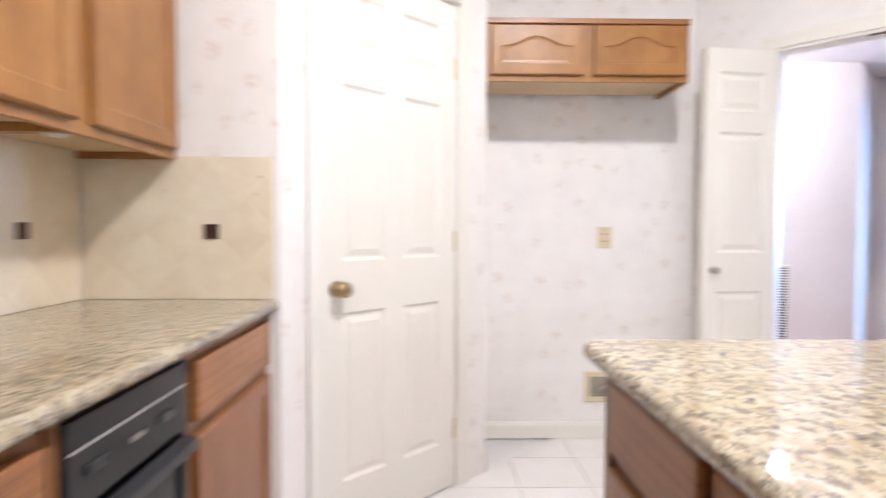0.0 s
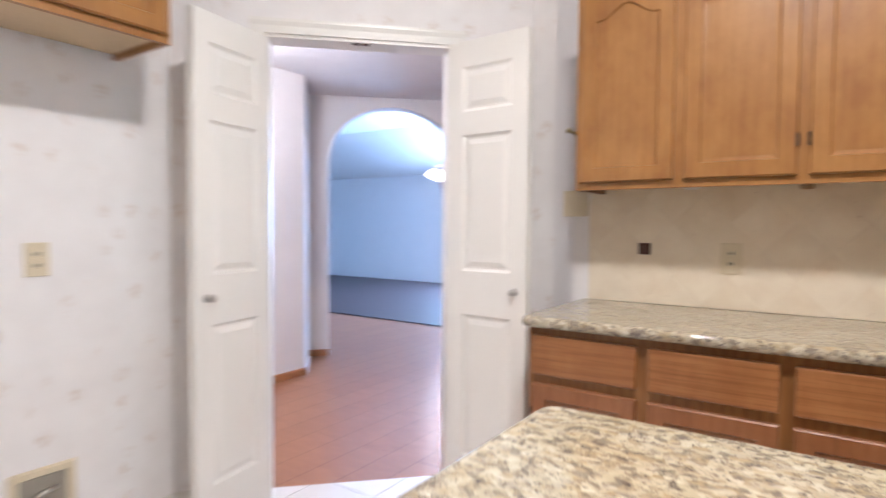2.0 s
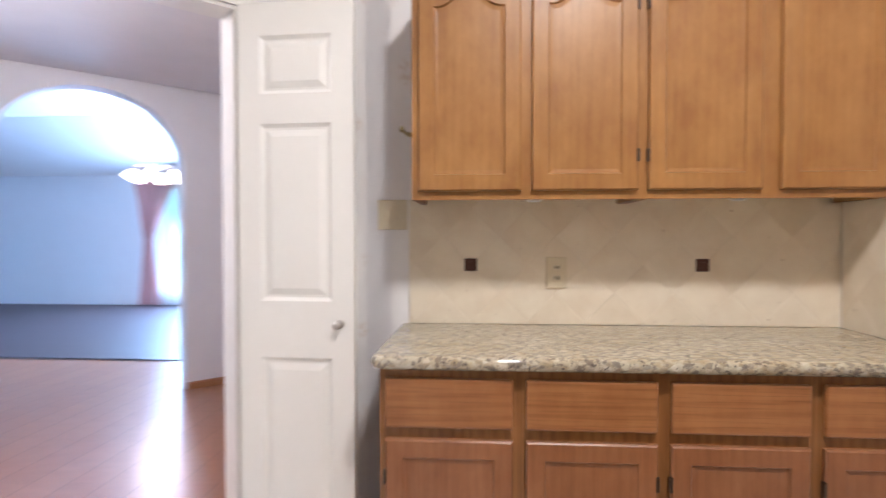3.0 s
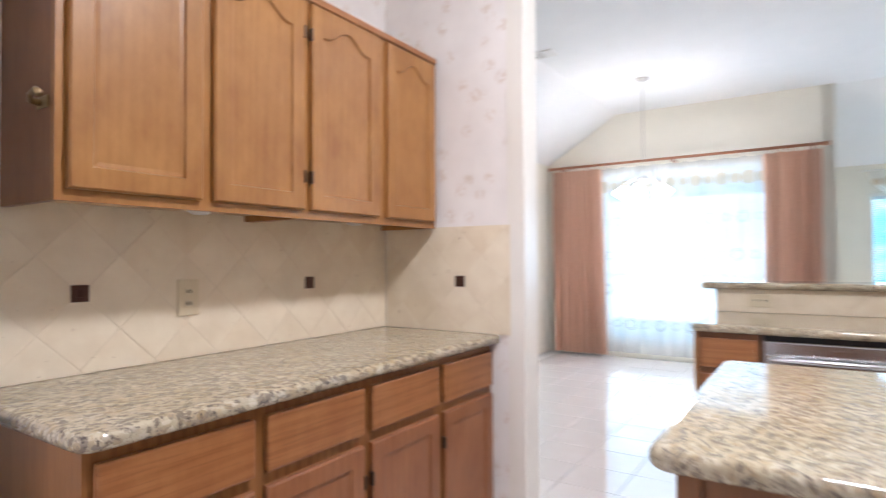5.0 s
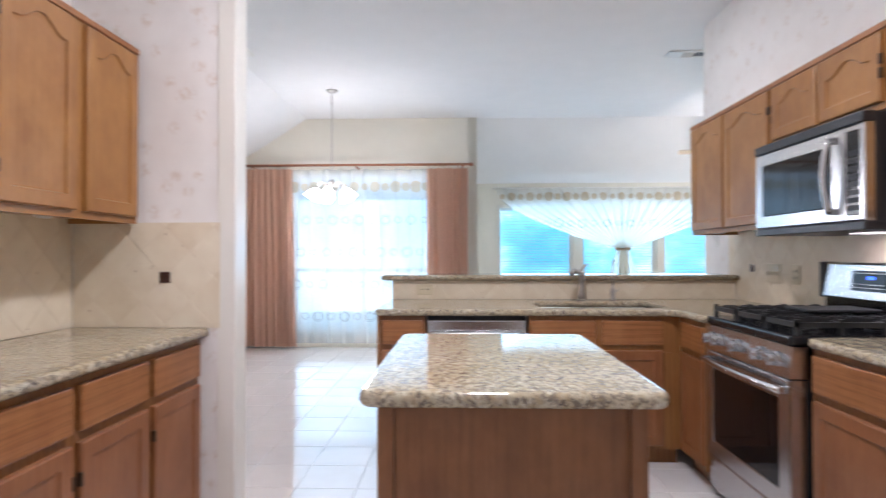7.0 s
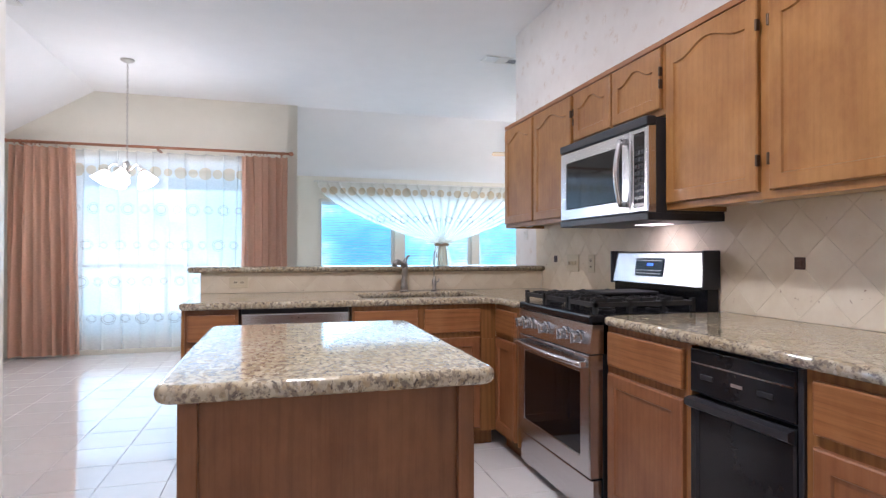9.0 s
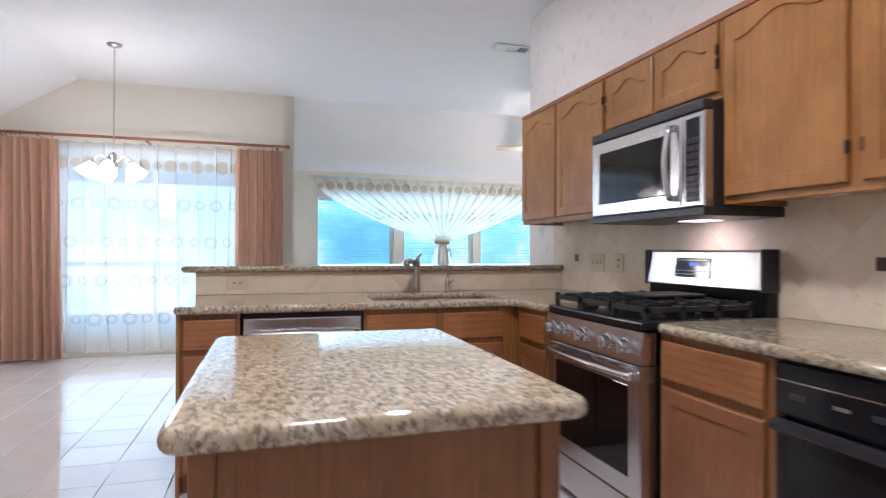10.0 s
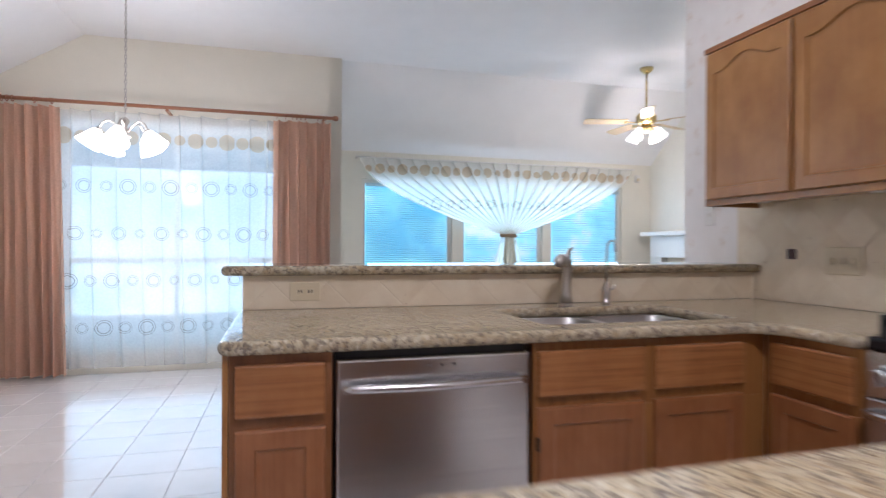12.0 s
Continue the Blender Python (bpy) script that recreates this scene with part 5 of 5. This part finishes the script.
def plate(m, w, h, material, kind, label, n=1, horizontal=False):
    """A wall plate; local x along the wall, -y to the room, z up, centred."""
    r = thing(kind, m, label, "outlet" if kind == "wall_outlet" else "switch")
    part("plate", block(-w / 2, w / 2, -0.006, 0, -h / 2, h / 2, 0.0025), material, r)
    for k in range(n):
        x = (k - (n - 1) / 2) * 0.046
        if kind == "wall_outlet":
            for q in (-0.020, 0.020):
                cx, cz = (q, 0) if horizontal else (x, q)
                o = part("socket", block(cx - 0.014, cx + 0.014, -0.0085, -0.006, cz - 0.014, cz + 0.014, 0.003), material, r)
                for e in (-0.006, 0.006):
                    part("slot", block(cx + e - 0.0024, cx + e + 0.0024, -0.0094, -0.0084, cz - 0.0058, cz + 0.0058), BLACK_P, o)
        else:
            part("toggle", block(x - 0.005, x + 0.005, -0.016, -0.006, -0.010, 0.012, 0.002), material, r)
            part("toggle_frame", block(x - 0.010, x + 0.010, -0.0075, -0.006, -0.020, 0.020, 0.001), material, r)


plate(pose(2.086, NORTH - 0.001, 1.104), 0.075, 0.118, ALMOND, "wall_outlet", "almond wall outlet in the refrigerator space")
plate(pose(EAST - 0.001, 2.994, 1.335, 0, 0, -90), 0.115, 0.115, ALMOND, "light_switch", "almond double light switch beside the wall cabinet", 2)
plate(pose(EAST - 0.007, 2.366, 1.113, 0, 0, -90), 0.075, 0.118, ALMOND, "wall_outlet", "almond wall outlet on the tile backsplash")
plate(pose(0.007, 0.176, 1.115, 0, 0, 90), 0.165, 0.118, ALMOND, "light_switch", "almond triple light switch on the backsplash", 3)
plate(pose(0.007, 0.42, 1.115, 0, 0, 90), 0.075, 0.118, ALMOND, "wall_outlet", "almond wall outlet beside the stove")
plate(pose(0.001, -0.62, 1.354, 0, 0, 90), 0.075, 0.118, IVORY, "light_switch", "white light switch on the papered wall")
plate(pose(2.224, -0.305, 0.985, 0, 0, 180), 0.118, 0.075, ALMOND, "wall_outlet", "almond outlet mounted sideways under the bar", 1, True)
k = thing("valve_box", pose(2.09, NORTH, 0.285), "recessed white water valve box low on the wall", "valve box")
part("frame", framed(-0.105, 0.105, -0.085, 0.085, 0.012, 0.026), ALMOND, k)
part("recess", block(-0.078, 0.078, -0.0065, -0.0045, -0.058, 0.058), plain("shaded_box_inside", (0.30, 0.27, 0.22), 0.6), k)
part("valve", tube([(-0.03, -0.012, -0.02), (0.0, -0.02, 0.0), (0.035, -0.012, 0.004)], 0.009, 8), NICKEL, k, smooth=True)
for x, y in ((3.46, 2.47), (3.46, 1.80), (0.27, 2.0), (0.27, 0.02), (0.27, 0.52), (0.25, 2.64)):
    k = thing("puck_light", pose(x, y, 1.3938), "small white round light under the cabinet", "light", "under-cabinet lights")
    part("housing", lathe([(0.036, 0), (0.036, -0.012), (0.028, -0.022)], 16), IVORY, k, smooth=True)
    part("lens", lathe([(0.026, -0.0221), (0.020, -0.026)], 16), IVORY, k, smooth=True)
k = thing("return_grille", pose(3.76, 5.599, 0.55), "white louvred return air grille on the hall wall", "vent")
part("frame", framed(-0.18, 0.16, -0.33, 0.33, 0.010, 0.018), IVORY, k)
# Flat dark plate: the shade between the louvres is put into its colour.
part("backing", block(-0.16, 0.14, -0.0035, -0.001, -0.31, 0.31), BLACK_M, k, "dark plate standing for the unlit duct")
for i in range(30):
    part("louvre", block(-0.158, 0.138, -0.012, -0.004, -0.305 + i * 0.0205, -0.297 + i * 0.0205), IVORY, k)
fp = thing("fireplace", pose(-2.57, -3.72, 0), "white painted fireplace surround with a mantel shelf", "fireplace")
part("mantel_shelf", block(0.001, 0.24, -0.90, 0.90, 1.33, 1.385, 0.01), WHITE, fp)
part("frieze", block(0.001, 0.15, -0.80, 0.80, 1.05, 1.329, 0.006), WHITE, fp)
for y in (-0.80, 0.58):
    part("leg", block(0.001, 0.14, y, y + 0.22, 0, 1.049, 0.006), WHITE, fp)
part("surround", block(0.001, 0.05, -0.578, 0.578, 0, 1.048), STONE, fp)
part("firebox", block(0.051, 0.06, -0.40, 0.40, 0, 0.72), BLACK_M, fp)
# far room curtain
ROSE = cloth("deep_rose_curtain", (0.58, 0.32, 0.30), 0.04, 0.35)
drape("tied_curtain", (8.92, 8.10), (8.72, 8.56), 2.30, 1.22, 0, 6, 0.03, ROSE, "rose curtain tied back beside the far window").matrix_world = Matrix(((0, 1, 0, 11.18), (1, 0, 0, 0), (0, 0, 1, 0), (0, 0, 0, 1)))
drape("tied_curtain", (8.72, 8.56), (8.84, 8.42), 1.22, 0.03, 0, 5, 0.025, ROSE, "lower part of the tied rose curtain").matrix_world = Matrix(((0, 1, 0, 11.18), (1, 0, 0, 0), (0, 0, 1, 0), (0, 0, 0, 1)))
drape("far_sheer", (8.6, 6.0), (8.6, 6.0), 2.30, 0.05, 0, 20, 0.02, cloth("plain_white_sheer", (0.86, 0.86, 0.86), 0.3), "white sheer across the far window").matrix_world = Matrix(((0, 1, 0, 11.22), (1, 0, 0, 0), (0, 0, 1, 0), (0, 0, 0, 1)))


# ---- tiles ----
def clip(poly, x0, x1, z0, z1):
    for axis, lim, keep in ((0, x0, 1), (0, x1, -1), (1, z0, 1), (1, z1, -1)):
        out = []
        for i, p in enumerate(poly):
            q = poly[i - 1]
            a, b = keep * (q[axis] - lim), keep * (p[axis] - lim)
            if (a < 0) != (b < 0):
                f = a / (a - b)
                out.append((q[0] + f * (p[0] - q[0]), q[1] + f * (p[1] - q[1])))
            if b >= 0:
                out.append(p)
        poly = out
        if not poly:
            break
    return poly


def area(poly):
    return 0.5 * sum(poly[i - 1][0] * p[1] - p[0] * poly[i - 1][1] for i, p in enumerate(poly))


HALF = 0.1078
def backsplash(name, m, x0, x1, z0, z1, node, label, accents=()):
    """Stone tiles set on point; local x along the wall, -y to the room. node: one lattice corner."""
    g = part(name, block(x0, x1, -0.004, -0.0005, z0, z1), GROUT)
    g.matrix_world = m
    tagged(g, label, "backsplash", kind="structure")
    shared = None
    i0, i1 = int((x0 - node[0]) / HALF) - 2, int((x1 - node[0]) / HALF) + 2
    j0, j1 = int((z0 - node[1]) / HALF) - 2, int((z1 - node[1]) / HALF) + 2
    for i in range(i0, i1 + 1):
        for j in range(j0, j1 + 1):
            if (i + j) % 2 == 0:
                continue
            cx, cz = node[0] + i * HALF, node[1] + j * HALF
            hh = HALF - 0.0011
            full = [(cx - hh, cz), (cx, cz - hh), (cx + hh, cz), (cx, cz + hh)]
            poly = clip(full, x0 + 0.001, x1 - 0.001, z0 + 0.001, z1 - 0.001)
            if len(poly) < 3 or abs(area(poly)) < 2e-4:
                continue
            whole = len(poly) == 4 and abs(abs(area(poly)) - 2 * hh * hh) < 1e-6
            if whole and shared:
                o = new("tile", shared)
                o.parent = g
            else:
                c = Vector((cx, cz))
                pp = [(p[0] - cx, p[1] - cz) for p in poly]
                mid = (sum(p[0] for p in pp) / len(pp), sum(p[1] for p in pp) / len(pp))
                bm = bmesh.new()
                ins = [(p[0] + (mid[0] - p[0]) * 0.03, p[1] + (mid[1] - p[1]) * 0.03) for p in pp]
                loops(bm, [[(x, -0.0035, z) for x, z in pp], [(x, -0.0050, z) for x, z in pp], [(x, -0.0058, z) for x, z in ins]], True, False, True)
                o = part("tile", bm, STONE, g)
                if whole:
                    shared = o.data
            o.location = (cx, 0, cz)
    for x, z in accents:
        part("accent_tile", block(x - 0.024, x + 0.024, -0.0100, -0.006, z - 0.024, z + 0.024, 0.002), DECO, g, "dark bronze accent tile")
        part("accent_boss", block(x - 0.011, x + 0.011, -0.0120, -0.0099, z - 0.011, z + 0.011, 0.002), DECO, g)


SPL = "cream tumbled travertine backsplash set on point with bronze accents"
backsplash("backsplash_east", pose(EAST, 2.93, 0, 0, 0, -90), 0, 2.93 - 1.3345, 0.9145, 1.3935, (2.93 - 1.829, 1.142), SPL, ((2.93 - 2.692, 1.142), (2.93 - 1.829, 1.142)))
backsplash("backsplash_return_east", pose(3.02, 1.33, 0, 0, 0, 180), -0.66, 0.0, 0.9145, 1.378, (-0.245, 1.142), SPL, ((-0.245, 1.137),))
backsplash("backsplash_west", pose(0, 0, 0, 0, 0, 90), -0.415, RET_Y - 0.002, 0.9145, 1.3935, (1.957, 1.142), SPL, ((1.957, 1.142), (-0.081, 1.142)))
backsplash("backsplash_return_west", pose(0, RET_Y, 0), 0.012, 0.630, 0.9145, 1.384, (0.428, 1.138), SPL, ((0.428, 1.138), ))
backsplash("backsplash_bar", pose(2.462, -0.312, 0, 0, 0, 180), 0, 2.45, 0.9145, 1.049, (0.11, 1.02), "cream travertine tiles set on point under the bar")
g = bpy.data.objects["backsplash_west"]
part("accent_tile", block(2.836, 2.884, -0.0100, -0.006, 1.116, 1.164, 0.002), DECO, g, "dark bronze accent tile")


def glazed():
    m, t, b = mat("white_glazed_tile")
    v = coords(t)
    oi = t.nodes.new("ShaderNodeObjectInfo")
    tone = ramp(t, oi.outputs["Random"], [(0.0, (0.79, 0.765, 0.75)), (1.0, (0.84, 0.815, 0.80))])
    c = mixc(t, 0.6, tone, ramp(t, noisef(t, v, 8.0, 4.0), [(0.3, (0.93, 0.92, 0.91)), (0.7, (1, 1, 1))]), "MULTIPLY")
    t.links.new(c, b.inputs["Base Color"])
    b.inputs["Roughness"].default_value = 0.05
    b.inputs["Coat Weight"].default_value, b.inputs["Coat Roughness"].default_value = 0.5, 0.04
    b.inputs["Coat IOR"].default_value = 1.6
    bump(t, b, noisef(t, v, 5.0, 2.0), 0.03, 0.003)
    return m


TILE = glazed()
P = 0.325
shared = None
far = bmesh.new()
for i in range(-9, 8):
    for j in range(-12, 15):
        x0, y0 = 2.84 + i * P, -0.17 + j * P
        xc, yc = x0 + P / 2, y0 + P / 2
        if not (-0.05 < xc < 4.95 and -3.85 < yc < 4.3) or xc + yc > DIAG + 0.50 or (yc > xc + PAN + 0.35) or (xc > 3.75 and yc > 1.3):
            continue
        if xc < 2.3 and yc < 0.3 and yc > -0.3:
            continue
        q = 0.0024
        if yc < -3.0 or (xc < 2.2 and yc < -0.3):
            box(far, x0 + q, x0 + P - q, y0 + q, y0 + P - q, -0.008, 0.0)
            continue
        if x0 + y0 + 2 * P > 7.15 or y0 + P - x0 > PAN + 0.02:
            poly = [(q - P / 2, q - P / 2), (P / 2 - q, q - P / 2), (P / 2 - q, P / 2 - q), (q - P / 2, P / 2 - q)]
            for kx, ky, lim in ((1, 1, 7.146 - xc - yc), (-1, 1, PAN + 0.02 + xc - yc)):
                out = []
                for n, p in enumerate(poly):
                    r = poly[n - 1]
                    ea, eb = lim - kx * r[0] - ky * r[1], lim - kx * p[0] - ky * p[1]
                    if (ea < 0) != (eb < 0):
                        e = ea / (ea - eb)
                        out.append((r[0] + e * (p[0] - r[0]), r[1] + e * (p[1] - r[1])))
                    if eb >= 0:
                        out.append(p)
                poly = out
            if len(poly) < 3 or abs(area(poly)) < 4e-4:
                continue
            bm = bmesh.new()
            loops(bm, [[(x, y, z) for x, y in poly] for z in (-0.010, 0.0)], True, True, True)
            o = part("floor_tile", bm, TILE, floor, "cut tile")
        elif shared is None:
            o = part("floor_tile", block(q - P / 2, P / 2 - q, q - P / 2, P / 2 - q, -0.010, 0.0, 0.0012, 1), TILE, floor)
            shared = o.data
        else:
            o = new("floor_tile", shared)
            o.parent = floor
        o.location = (xc, yc, 0)
tagged(part("far_floor_tiles", far, TILE, floor), kind="stuff")

k = thing("cabinet_hook", pose(3.44, 2.8805, 1.60, 0, 0, 180), "brass swivel hook on the side of the wall cabinet", "hook")
part("hook_plate", block(-0.030, 0.030, -0.004, 0, -0.014, 0.014, 0.003), BRASS, k)
part("hook_arm", tube([(-0.01, -0.004, 0.0), (-0.01, -0.022, 0.002), (0.02, -0.034, 0.008), (0.048, -0.034, 0.014), (0.060, -0.032, 0.004)], [0.009, 0.008, 0.006, 0.007, 0.009], 10), BRASS, k, smooth=True)

k = thing("motion_sensor", pose(-2.35, -4.731, 2.12, 0, 0, 180), "small white motion sensor on the living room wall", "sensor")
part("housing", block(-0.035, 0.035, -0.035, 0, -0.05, 0.05, 0.01), IVORY, k)
part("lens", block(-0.022, 0.022, -0.040, -0.034, -0.035, 0.005, 0.004), ALMOND, k)
